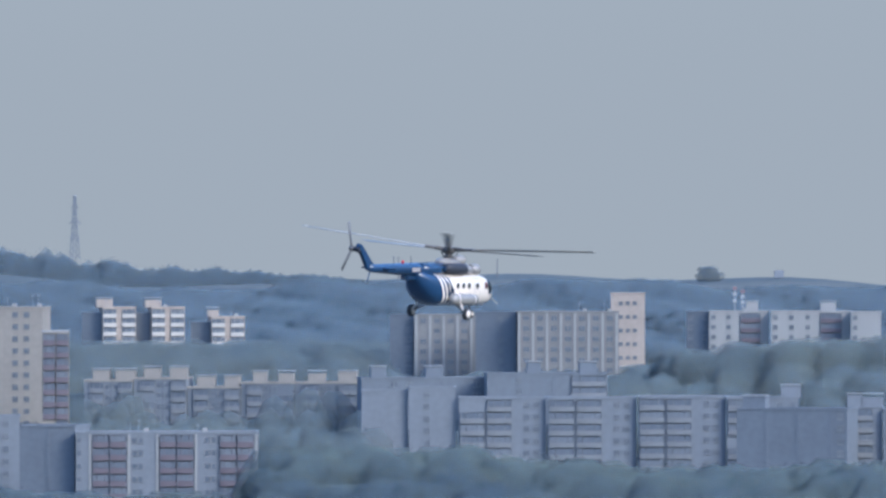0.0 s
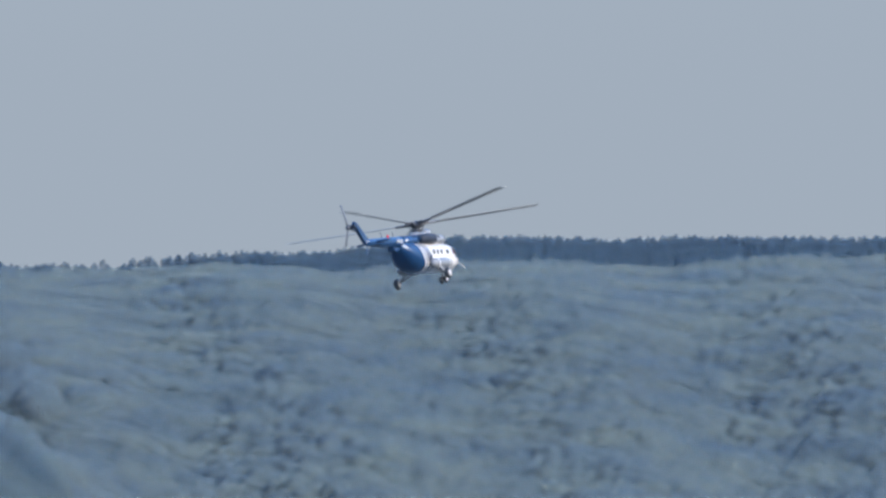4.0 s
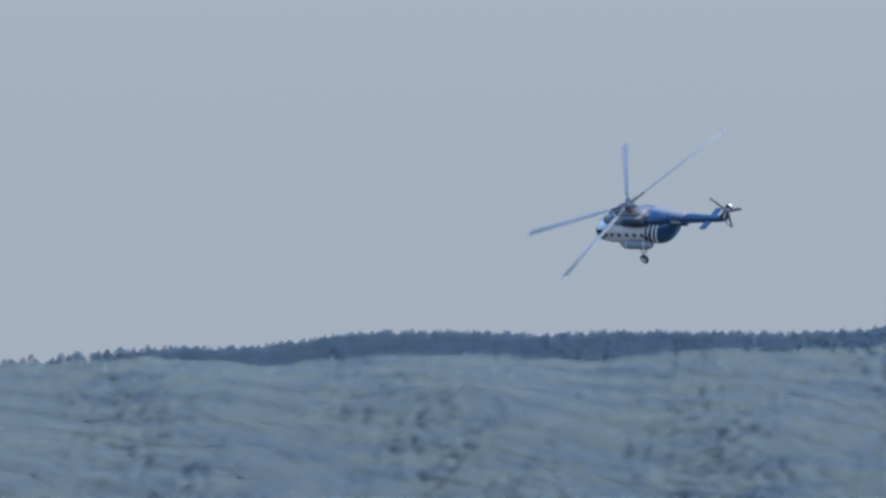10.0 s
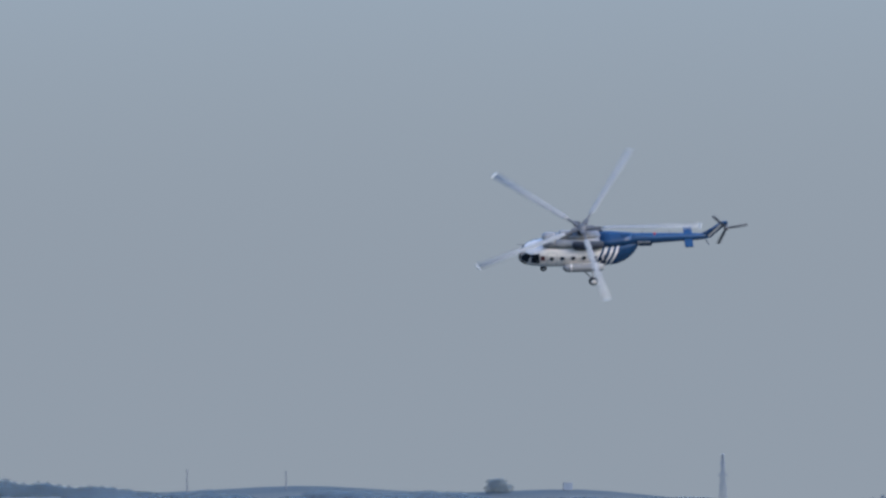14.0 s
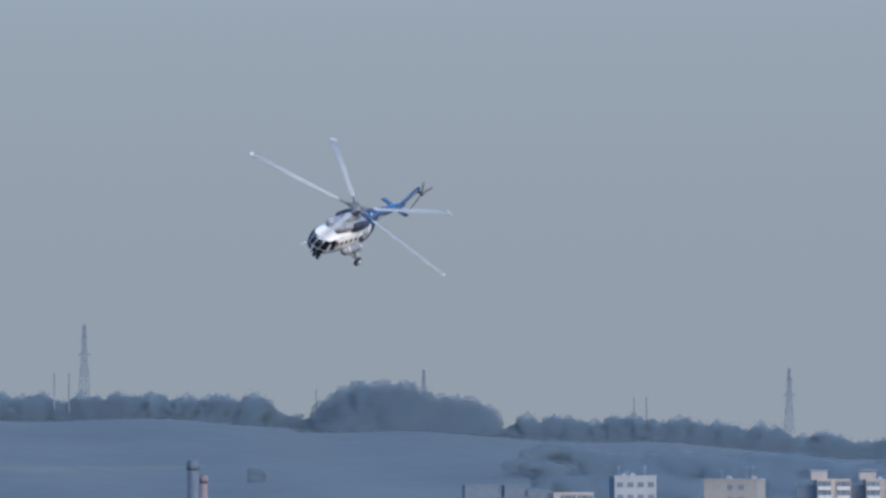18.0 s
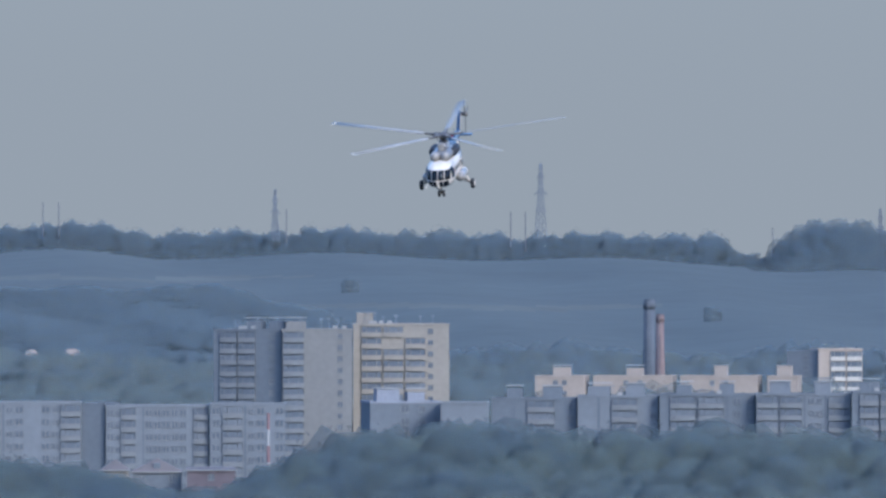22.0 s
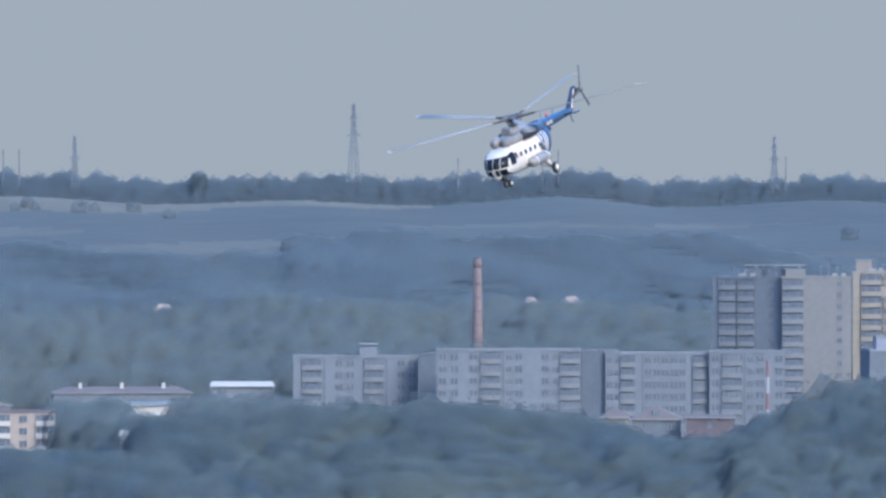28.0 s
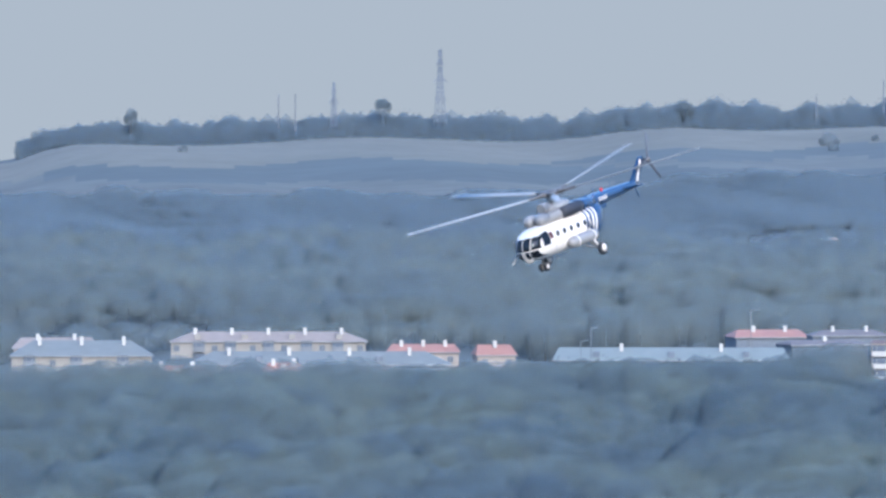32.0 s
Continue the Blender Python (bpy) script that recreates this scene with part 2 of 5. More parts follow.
def ground_z(h, d):
    """Height of the ground at a bearing (steps) and a distance (metres); arrays welcome."""
    h, d = np.asarray(h, float), np.asarray(d, float)
    top = EYE + 3700 * (480 - skyline(h)) * STEP - np.interp(h, [150, 700], [BELT, 1.0])
    u = np.clip((d - 2400) / 1300, 0, 1)
    west = np.where(d < 2400, tab(d, FLOOR), 41 + (top - 41) * (0.75 * u + 0.25 * u * u))
    west = np.where(d > 3700, top - (d - 3700) * 0.03, west)
    crest = EYE + 2900 * (480 - tab(h, EAST)) * STEP - 12.5
    v = np.clip((d - 1800) / 1100, 0, 1)
    rise = crest * v + (1 - v) * -12
    east = np.where(d < 1800, tab(d, VALLEY), rise + 9 * np.sin(v * 3.1416) + np.interp(v, [0, 0.15, 0.55, 1.0], [0, 5, 5, 0]))
    east = np.where(d > 2900, crest - (d - 2900) * 0.02, east) + knoll(h, d)
    s = np.clip((h - np.interp(d, [1550, 1950], [2200, 1650])) / 550, 0, 1)
    s = s * s * (3 - 2 * s)
    roll = np.clip((d - 700) / 600, 0, 1) * (1.6 * np.sin(h * 0.013 + d * 0.004) + 1.2 * np.sin(d * 0.011 + h * 0.004))
    return west * (1 - s) + east * s + roll


def where(h, d):
    a = (np.asarray(h, float) - 784) * STEP
    return np.sin(a) * d, np.cos(a) * d


def level(v, d):
    """Height of something seen at the drop v from the distance d."""
    return EYE + d * (480 - v) * STEP


def seat(h, d):
    x, y = where(h, d)
    return float(x), float(y), float(ground_z(h, d))


def mesh_from(name, co, tri, mats, idx=None):
    """A mesh from numpy arrays of points and triangles or quads."""
    me = bpy.data.meshes.new(name)
    k = tri.shape[1]
    me.vertices.add(len(co))
    me.vertices.foreach_set("co", np.ascontiguousarray(co, np.float32).ravel())
    me.loops.add(tri.size)
    me.loops.foreach_set("vertex_index", np.ascontiguousarray(tri, np.int32).ravel())
    me.polygons.add(len(tri))
    me.polygons.foreach_set("loop_start", np.arange(0, tri.size, k, dtype=np.int32))
    if idx is not None:
        me.polygons.foreach_set("material_index", np.ascontiguousarray(idx, np.int32))
    for x in mats:
        me.materials.append(x)
    me.update(calc_edges=True)
    return me


RNG_EDGE = np.random.default_rng(3)


def build_ground():
    fine = np.arange(-0.62, 0.62, 0.005)
    rest = np.linspace(0.62, 2 * math.pi - 0.62, 60)[:-1]
    az = np.concatenate([fine, rest])
    ds = np.concatenate([[0.0, 12, 25, 60, 110, 200, 300, 450, 600, 750], np.arange(850, 3800, 20), np.arange(3800, 4990, 80)])
    A, D = np.meshgrid(az, ds)
    A2 = (A + math.pi) % (2 * math.pi) - math.pi
    H = np.clip(A2 / STEP + 784, -6000, 5500)
    co = np.stack([np.sin(A) * D, np.cos(A) * D, ground_z(H, D)], -1).reshape(-1, 3)
    n, m = len(az), len(ds)
    i, j = np.meshgrid(np.arange(n), np.arange(m - 1))
    a = j * n + i
    b = j * n + (i + 1) % n
    quad = np.stack([a, a + n, b + n, b], -1).reshape(-1, 4)
    h, d = H[:-1].ravel(), D[:-1].ravel()
    idx = np.zeros(len(quad), int)
    h = h + RNG_EDGE.uniform(-12, 12, len(h))
    drop = 480 - (ground_z(h, d) - EYE) / np.maximum(d, 1) / STEP
    foot = 480 - (ground_z(h, np.full(len(h), 3606.0)) - EYE) / 3606 / STEP
    strip = np.interp(h, [-4700, -3300, -2950, -2720, -2600, -2260, -2200], [42, 38, 30, 18, 11, 8, 0])
    idx[(d > 2500) & (d < 3680) & (drop > foot) & (drop < foot + strip)] = 1
    # paler strips of stubble, each between two bearings and two drops
    for lo, hi, v0, v1 in ((-3560, -3080, 484, 497), (-4700, -3340, 520, 546), (-2860, -2230, 500, 527), (-3310, -2820, 475, 498), (-4400, -3700, 634, 650), (-3060, -2830, 572, 598), (-2250, -1500, 470, 478), (-1700, -900, 520, 530), (200, 1500, 496, 512)):
        inner = np.clip(np.minimum(h - lo, hi - h) / 250, 0, 1) ** 0.5 * (v1 - v0) / 2
        idx[(d > 2050) & (d < 3600) & (np.abs(drop - (v0 + v1) / 2) < inner)] = 2
    ob = new("ground", mesh_from("ground", co, quad, [GRASS, CROP, STUBBLE], idx))
    for p in ob.data.polygons:
        p.use_smooth = True
    tagged(ob, "rolling grassland with strips of ripe crop and stubble", "ground", kind="structure")


build_ground()


# ---------------------------------------------------------------- trees
RNG = np.random.default_rng(7)


def icosphere(fine):
    """Points and triangles of a ball of 20 or 80 triangles."""
    bm = bmesh.new()
    bmesh.ops.create_icosphere(bm, subdivisions=fine, radius=1.0)
    bm.verts.ensure_lookup_table()
    ball = np.array([v.co[:] for v in bm.verts]), np.array([[v.index for v in f.verts] for f in bm.faces])
    bm.free()
    return ball


BALLS = icosphere(1), icosphere(2)


def crown(kind, leaves, size, lumps=4, fine=1):
    """One unit-high tree as points and triangles: a rounded leafy mass with lobes, leaf sprays all over it, and a tapered trunk."""
    pts, tris, base = [], [], 0
    if kind == "pine":
        lobes = [(np.array([RNG.normal(0, 0.03), RNG.normal(0, 0.03), 0.34 + 0.26 * i]), np.array([1, 1, 0.24 / (0.26 - 0.065 * i)]) * (0.26 - 0.065 * i)) for i in range(3)]
    else:
        lobes = [(np.array([0, 0, 0.52]), np.array([0.46, 0.46, 0.48]))]
        for i in range(lumps):
            a = i * 6.28 / lumps + RNG.uniform(0, 0.7)
            z = RNG.uniform(0.46, 0.78)
            rr = 0.30 * (1.2 - abs(z - 0.45))
            lobes.append((np.array([rr * math.cos(a), rr * math.sin(a), z]), np.array([1, 1, 0.9]) * RNG.uniform(0.17, 0.24)))
    for i, (c, r) in enumerate(lobes):
        ball, tri = BALLS[fine]
        rough = 1 + 0.13 * np.sin(ball @ RNG.normal(0, 3.2, 3) + RNG.uniform(0, 6)) + RNG.uniform(-0.05, 0.05, len(ball))
        pts.append(ball * r * 0.93 * rough[:, None] + c)
        tris.append(tri + base)
        base += len(ball)
    mass_n = sum(len(x) for x in tris)
    for _ in range(leaves):
        c, r = lobes[RNG.integers(len(lobes))]
        n = RNG.normal(size=3)
        n[2] = abs(n[2]) * 0.9 + 0.1 if RNG.random() < 0.8 else n[2]
        n /= np.linalg.norm(n)
        p = c + n * r * RNG.uniform(0.92, 1.08)
        w = n + RNG.normal(size=3) * 0.4
        w /= np.linalg.norm(w)
        u = np.cross(w, (0.3, 0.5, 0.8))
        u /= np.linalg.norm(u)
        q = np.cross(w, u)
        s = size * RNG.uniform(0.7, 1.35)
        t0 = RNG.uniform(0, 6.28)
        v = np.array([p + s * RNG.uniform(0.8, 1.25) * (u * math.cos(t0 + e) + q * math.sin(t0 + e)) for e in (0, 2.1, 4.2)])
        pts.append(v)
        tris.append(np.array([(0, 1, 2)]) + base)
        base += 3
    leaf_n = sum(len(x) for x in tris)
    peak = 1.08 / max(p[:, 2].max() for p in pts)
    pts = [p * (1, 1, peak) for p in pts]
    a = np.arange(3) * 2 * math.pi / 3
    pts.append(np.concatenate([np.stack([0.022 * np.cos(a), 0.022 * np.sin(a), np.full(3, -0.05)], -1), np.stack([0.010 * np.cos(a), 0.010 * np.sin(a), np.full(3, 0.62)], -1)]))
    tris.append(np.array([(i, (i + 1) % 3, 3 + (i + 1) % 3) for i in range(3)] + [(i, 3 + (i + 1) % 3, 3 + i) for i in range(3)]) + base)
    return np.concatenate(pts), np.concatenate(tris), mass_n, leaf_n


FAR_BROAD = [crown("broad", 16, 0.04, 0, 1) for _ in range(9)]
HILL_BROAD = [crown("broad", 5, 0.03, 0, 0) for _ in range(9)]
BUSH = [crown("broad", 5, 0.03, 1, 0) for _ in range(6)]
FAR_PINE = [crown("pine", 40, 0.06, 0, 0) for _ in range(3)]
BELT_BROAD = [crown("broad", 60, 0.035, 2, 0) for _ in range(8)]
NEAR_BROAD = [crown("broad", 80, 0.038, 2) for _ in range(6)]


def wood(name, label, h, d, tall, wide, kinds, leaf, z=None, sink=0.08):
    """Many trees as one object: bearings, distances, heights and spreads of the trees."""
    x, y = where(h, d)
    z = (ground_z(h, d) if z is None else z) - sink * tall
    co, tr, ix = [], [], []
    base = 0
    pick = RNG.integers(0, len(kinds), len(h))
    turn = RNG.uniform(0, 2 * math.pi, len(h))
    for k, (v, f, mn, ln) in enumerate(kinds):
        s = np.nonzero(pick == k)[0]
        if not len(s):
            continue
        c, sn = np.cos(turn[s])[:, None], np.sin(turn[s])[:, None]
        X = (v[:, 0] * c - v[:, 1] * sn) * wide[s][:, None] + x[s][:, None]
        Y = (v[:, 0] * sn + v[:, 1] * c) * wide[s][:, None] + y[s][:, None]
        Z = v[:, 2] * tall[s][:, None] + z[s][:, None]
        co.append(np.stack([X, Y, Z], -1).reshape(-1, 3))
        tr.append((f[None] + (np.arange(len(s)) * len(v))[:, None, None] + base).reshape(-1, 3))
        one = np.zeros(len(f), int)
        one[mn:ln], one[ln:] = 1, 2
        ix.append(np.tile(one, len(s)))
        base += len(s) * len(v)
    ob = new(name, mesh_from(name, np.concatenate(co), np.concatenate(tr), [*leaf, BARK], np.concatenate(ix)))
    ob.data.polygons.foreach_set("use_smooth", np.ones(len(ob.data.polygons), bool))
    return tagged(ob, label, "woodland", kind="stuff")


def scatter(h0, h1, d0, d1, gap, loose=0.3):
    """Bearings and distances of trees about gap metres apart over a sector, in loosely staggered rows."""
    hs, ds = [], []
    for i, d in enumerate(np.arange(d0, d1, gap * 0.87)):
        step = gap / d / STEP
        h = np.arange(h0 + (i % 2) * step / 2, h1, step)
        hs.append(h + RNG.uniform(-loose, loose, len(h)) * step)
        ds.append(d + RNG.uniform(-loose, loose, len(h)) * gap)
    return np.concatenate(hs), np.concatenate(ds)


# tree tops in front of the town and between its rows keep below these drops
FRONT = [(-4700, 872), (-4200, 862), (-3700, 852), (-3540, 834), (-3110, 832), (-3060, 826), (-3000, 830), (-2985, 866), (-2845, 866), (-2825, 826), (-2760, 806), (-2600, 790), (-2450, 788), (-2150, 772), (-1900, 800), (-1720, 850), (-1640, 800), (-1590, 790), (-1560, 742), (-1300, 728), (-700, 730),
         (-300, 744), (-50, 850), (120, 872), (300, 880), (405, 880), (425, 800), (500, 792), (640, 786), (760, 790), (880, 796), (1000, 810), (1200, 826), (1320, 828), (1420, 818), (1700, 818), (1950, 808), (2100, 790), (2300, 700)]
MIDDLE = [(-4700, 765), (-4200, 760), (-3000, 720), (-2400, 680), (-1700, 650), (-1000, 650), (-500, 640), (0, 650), (150, 605), (640, 600), (700, 655), (1075, 650), (1230, 625), (1330, 600),
          (1450, 615), (1560, 598), (1800, 575), (2000, 560), (2300, 560)]


TRACK = [(4213, 2895), (4232, 2780), (4250, 2680), (4270, 2595), (4310, 2485), (4350, 2390)]


def beside_track(h, d):
    """Metres from the middle of the track, far away above and below its ends."""
    return np.where((d > 2385) & (d < 2915), np.abs(h - np.interp(d, [p[1] for p in TRACK[::-1]], [p[0] for p in TRACK[::-1]])) * STEP * d, 99.0)


def below_track(h, d, tall):
    """Trees on the downhill side of the track stay lower than the line of sight to it, and none stands on it."""
    reach = np.interp(h + 34, *zip(*TRACK))
    line = 480 - (ground_z(h + 34, reach) - EYE) / reach / STEP
    room = level(line + 6, d) - ground_z(h, d)
    at = np.interp(h, *zip(*TRACK))
    strip = (h > 4172) & (h < 4352)
    tall = np.where(strip & (d < np.minimum(at, 2850)) & (d > at - 300), np.minimum(tall, room), tall)
    near = beside_track(h, d)
    return np.where(near < 4.5, 0.0, np.minimum(tall, 1.0 + 0.3 * near))


def plant_woods():
    # east hill: mixed wood on the slope, pines along the crest
    h, d = scatter(1500, 4950, 1720, 2790, 6.2)
    keep = RNG.random(len(h)) < np.clip((h - 1600) / 300, 0, 1) * np.where(d < 2000, np.clip((h - 2050) / 200, 0, 1), 1)
    keep &= d < np.interp(h, [2500, 2800], [2790, 2700])
    h, d = h[keep], d[keep]
    tall = 14 - np.interp(d, [1800, 1965, 2405, 2900], [0, 5, 5, 0]) + 1.0 * np.sin(h * 0.031 + d * 0.02) * np.sin(d * 0.043 - h * 0.011) + RNG.uniform(-0.7, 0.7, len(h)) - knoll(h, d)
    tall = below_track(h, d, tall)
    keep = tall > 1.2
    h, d, tall = h[keep], d[keep], tall[keep]
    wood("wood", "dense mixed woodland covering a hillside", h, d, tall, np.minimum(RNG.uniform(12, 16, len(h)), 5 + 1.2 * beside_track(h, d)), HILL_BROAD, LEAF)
    h, d = scatter(2230, 2850, 1345, 1765, 7)
    tall = RNG.uniform(11, 15, len(h))
    wood("wood", "mixed wood at the foot of a hill", h, d, tall, tall * RNG.uniform(0.8, 1.0, len(h)), HILL_BROAD, LEAF)
    h, d = scatter(1880, 4950, 2690, 2960, 6.2)
    tall = below_track(h, d, np.maximum(RNG.uniform(9.5, 14.5, len(h)) - knoll(h, d), 2.6))
    tall = np.where(d < 2750, np.minimum(tall, 12), tall)
    keep = (RNG.random(len(h)) < np.clip((h - 2550) / 300, 0.25, 1)) & (tall > 2.5)
    h, d, tall = h[keep], d[keep], tall[keep]
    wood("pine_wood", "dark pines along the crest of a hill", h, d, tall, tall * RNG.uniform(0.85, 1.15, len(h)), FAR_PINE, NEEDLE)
    # shelter belts on the west and north skyline
    h, d = scatter(-4468, -735, 3600, 3690, 8)
    tall = RNG.uniform(10.4, 12.8, len(h)) * np.interp(h, [-3500, -3250], [1, 1.1]) * (0.92 + 0.16 * np.sin(h * 0.021) * np.sin(h * 0.008 + 2) + 0.12 * np.sin(h * 0.093 + 2 * np.sin(h * 0.013)) + 0.08 * np.sin(h * 0.19 + 1))
    tall *= np.interp(d, [3600, 3656], [0.06, 1.1]) * np.interp(h, [-800, -760], [1, 0.4])
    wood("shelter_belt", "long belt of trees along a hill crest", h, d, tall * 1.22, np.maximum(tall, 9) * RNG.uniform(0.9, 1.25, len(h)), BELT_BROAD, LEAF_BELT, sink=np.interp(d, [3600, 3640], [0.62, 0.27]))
    h, d = scatter(-735, 640, 3556, 3664, 8)
    tall = RNG.uniform(11, 14, len(h)) * (1 + 0.16 * np.sin(h * 0.07 + np.sin(h * 0.017)) + 0.1 * np.sin(h * 0.17)) * np.interp(h, [150, 640], [1, 0.2])
    tall *= np.interp(d, [3556, 3636], [0.06, 1.1]) * np.interp(h, [-735, -700, -690, -400, -390, -360, -330, -100, 40], [0.3, 0.3, 0.6, 0.6, 0.2, 0.2, 0.8, 0.8, 1])
    wood("shelter_belt", "uneven belt of low trees along a hill crest", h, d, tall * 1.22, np.maximum(tall, 9) * RNG.uniform(0.9, 1.25, len(h)), BELT_BROAD, LEAF_BELT, sink=np.interp(d, [3556, 3610], [0.62, 0.27]))
    h, d = scatter(-690, -392, 3556, 3660, 10)
    tall = np.where(h < -508, 26 - 9 * np.abs((h + 590) / 92) ** 4, 19.5 - 7 * np.abs((h + 455) / 62) ** 4) * RNG.uniform(0.92, 1.03, len(h)) * np.interp(d, [3556, 3630], [0.1, 1])
    wood("copse", "tall rounded copse standing out on a hill crest", h, d, tall * 1.22, RNG.uniform(16, 21, len(h)), FAR_BROAD, LEAF_BELT, sink=np.interp(d, [3556, 3610], [0.62, 0.27]))
    # hedges and bushes over the west slope
    hs, dsn = [], []
    for h0, h1, d0, d1, n in (
                              (-4500, -2400, 2180, 2330, 320), (-4600, -600, 2080, 2350, 600), (-4650, -2300, 1880, 2250, 1300), (-2420, -2120, 2860, 2930, 90), (-3100, -2650, 3360, 3420, 14), (-2400, -300, 1950, 2300, 900)):
        hs.append(RNG.uniform(h0, h1, n)), dsn.append(RNG.uniform(d0, d1, n))
    h, d = np.concatenate(hs), np.concatenate(dsn)
    grow = np.sin(h * 0.0061 + d * 0.013) + np.sin(h * 0.0023 - d * 0.021 + 2) + np.sin(h * 0.017 + 1) * 0.6
    keep = grow > RNG.uniform(-1.6, 1.4, len(h)) - np.where(d < 2640, 2.0, 0)
    h, d, grow = h[keep], d[keep], grow[keep]
    tall = RNG.uniform(3.5, 7.5, len(h)) + np.clip(grow, 0, 2) * 1.6
    wood("hedgerow", "hedges and bushes between fields on a slope", h, d, tall * 1.3, tall * RNG.uniform(1.2, 1.8, len(h)), BUSH, LEAF_BELT, sink=0.34)
    # scrub and young trees across the lower fields, below the strips of stubble
    h, d = scatter(-4700, -1450, 2390, 3150, 13)
    drop = 480 - (ground_z(h, d) - EYE) / d / STEP
    edge = np.interp(h, [-4700, -3420, -3300, -2860, -2800, -2450, -2420, -2180, -1700, -1450], [548, 546, 514, 512, 534, 532, 508, 502, 498, 560])
    keep = (drop > edge + 4 * np.sin(h * 0.05) + RNG.uniform(-3, 3, len(h))) & (drop < 625)
    h, d = h[keep], d[keep]
    tall = 3.6 + 1.2 * np.sin(h * 0.021 + d * 0.012) + RNG.uniform(-0.8, 0.8, len(h)) + np.where((h > -2430) & (h < -2170), 3.0, 0)
    wood("scrub", "low haze-blue scrub and young trees across a hillside", h, d, tall * 1.2, RNG.uniform(16, 22, len(h)), FAR_BROAD, LEAF_BELT, sink=0.25)
    # low wood along the north ridge
    h, d = scatter(-350, 1950, 2150, 3250, 13.5)
    keep = RNG.random(len(h)) < np.clip((h + 350) / 500, 0, 1)
    h, d = h[keep], d[keep]
    tall = 8 + 1.5 * np.sin(h * 0.03 + d * 0.011) + RNG.uniform(-1, 1, len(h))
    wood("ridge_wood", "low haze-blue wood on a far ridge", h, d, tall, RNG.uniform(19, 25, len(h)), FAR_BROAD, LEAF_BELT)
    # gardens and street trees between the rows of houses
    h, d = scatter(-4700, 2350, 1560, 2150, 12.4)
    room = level(tab(h, MIDDLE) + RNG.uniform(0, 30, len(h)), d) - ground_z(h, d)
    room = np.where(((d > 1760) & (h < -600)) | ((d > 1670) & (h < -2300)), np.maximum(room, RNG.uniform(4, 10, len(h))), room)
    tall = np.minimum(RNG.uniform(9, 19, len(h)), room)
    h2, d2 = scatter(-4700, -2440, 1365, 1560, 9.6)
    roofs = [(-4700, 845), (-4480, 835), (-4240, 838), (-4200, 826), (-3850, 826), (-3830, 842), (-3560, 835), (-3300, 842), (-3110, 832), (-3080, 800), (-2870, 792), (-2860, 774), (-2730, 774), (-2722, 803), (-2642, 803), (-2634, 770), (-2590, 764), (-2440, 766)]
    room2 = level(tab(h2, roofs) - 4 + RNG.uniform(0, 14, len(h2)), d2) - ground_z(h2, d2)
    room2 = np.where((h2 > -2990) & (h2 < -2838) & (d2 < 1430), level(866, d2) - ground_z(h2, d2), room2)
    tall2 = np.minimum(room2, 21) * RNG.uniform(0.93, 1.0, len(h2))
    h3, d3 = RNG.uniform(1680, 1880, 60), RNG.uniform(1930, 1985, 60)
    tall3 = level(np.interp(h3, [1700, 1740, 1760, 1800, 1840], [566, 572, 580, 586, 572]) + RNG.uniform(0, 8, 60), d3) - ground_z(h3, d3)
    h4, d4 = RNG.uniform(1190, 1600, 110), RNG.uniform(1740, 1782, 110)
    tall4 = level(np.interp(h4, [1200, 1260, 1300, 1340, 1420, 1560], [612, 618, 598, 604, 596, 592]) + RNG.uniform(0, 12, 110), d4) - ground_z(h4, d4)
    h6, d6 = scatter(-4700, -2900, 1640, 1900, 10)
    tall6 = RNG.uniform(5, 9, len(h6))
    h5, d5 = RNG.uniform(-4520, -2450, 80), RNG.uniform(1346, 1364, 80)
    tall5 = level(np.interp(h5, [-3100, -2900], [836, 800]) + RNG.uniform(-8, 14, 80), d5) - ground_z(h5, d5)
    tall5 = np.where((h5 > -2990) & (h5 < -2838), level(862, d5) - ground_z(h5, d5), tall5)
    h7, d7 = scatter(128, 690, 1880, 1936, 9)
    tall7 = level(598 + RNG.uniform(0, 16, len(h7)), d7) - ground_z(h7, d7)
    h8, d8 = scatter(24, 636, 1440, 1560, 10)
    tall8 = level(np.interp(h8, [24, 380, 460], [732, 740, 750]) + RNG.uniform(0, 22, len(h8)), d8) - ground_z(h8, d8)
    more = [(h2, d2, tall2), (h3, d3, tall3), (h4, d4, tall4), (h5, d5, tall5), (h6, d6, tall6), (h7, d7, tall7), (h8, d8, tall8)]
    h, d, tall = (np.concatenate([own] + [m[i] for m in more]) for i, own in enumerate((h, d, tall)))
    keep = tall > 3
    h, d, tall = h[keep], d[keep], tall[keep]
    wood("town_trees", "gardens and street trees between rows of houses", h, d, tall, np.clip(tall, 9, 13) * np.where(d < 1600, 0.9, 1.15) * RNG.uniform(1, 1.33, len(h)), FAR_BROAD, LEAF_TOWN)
    # the wood on the near side of the town
    h, d = scatter(-4750, 2350, 900, 1345, 10.4)
    limit = np.maximum.reduce([tab(h + k, FRONT) for k in (-60, -30, 0, 30, 60)])
    room = level(limit + RNG.uniform(0, 16, len(h)) - 14 + np.clip(1345 - d, 0, 460) * 0.14, d) - ground_z(h, d)
    tall = np.minimum(RNG.uniform(15, 21, len(h)) + np.clip(d - 1230, 0, 120) * 0.07 + np.where((h > -1640) & (h < -250), 4, 0), room)
    # a white hut shows through a gap
    gap = (np.abs(h + 2733) < 34) & (d < 1300)
    tall = np.where(gap, np.minimum(tall, level(866, d) - ground_z(h, d)), tall)
    keep = tall > 3.5
    h, d, tall = h[keep], d[keep], tall[keep]
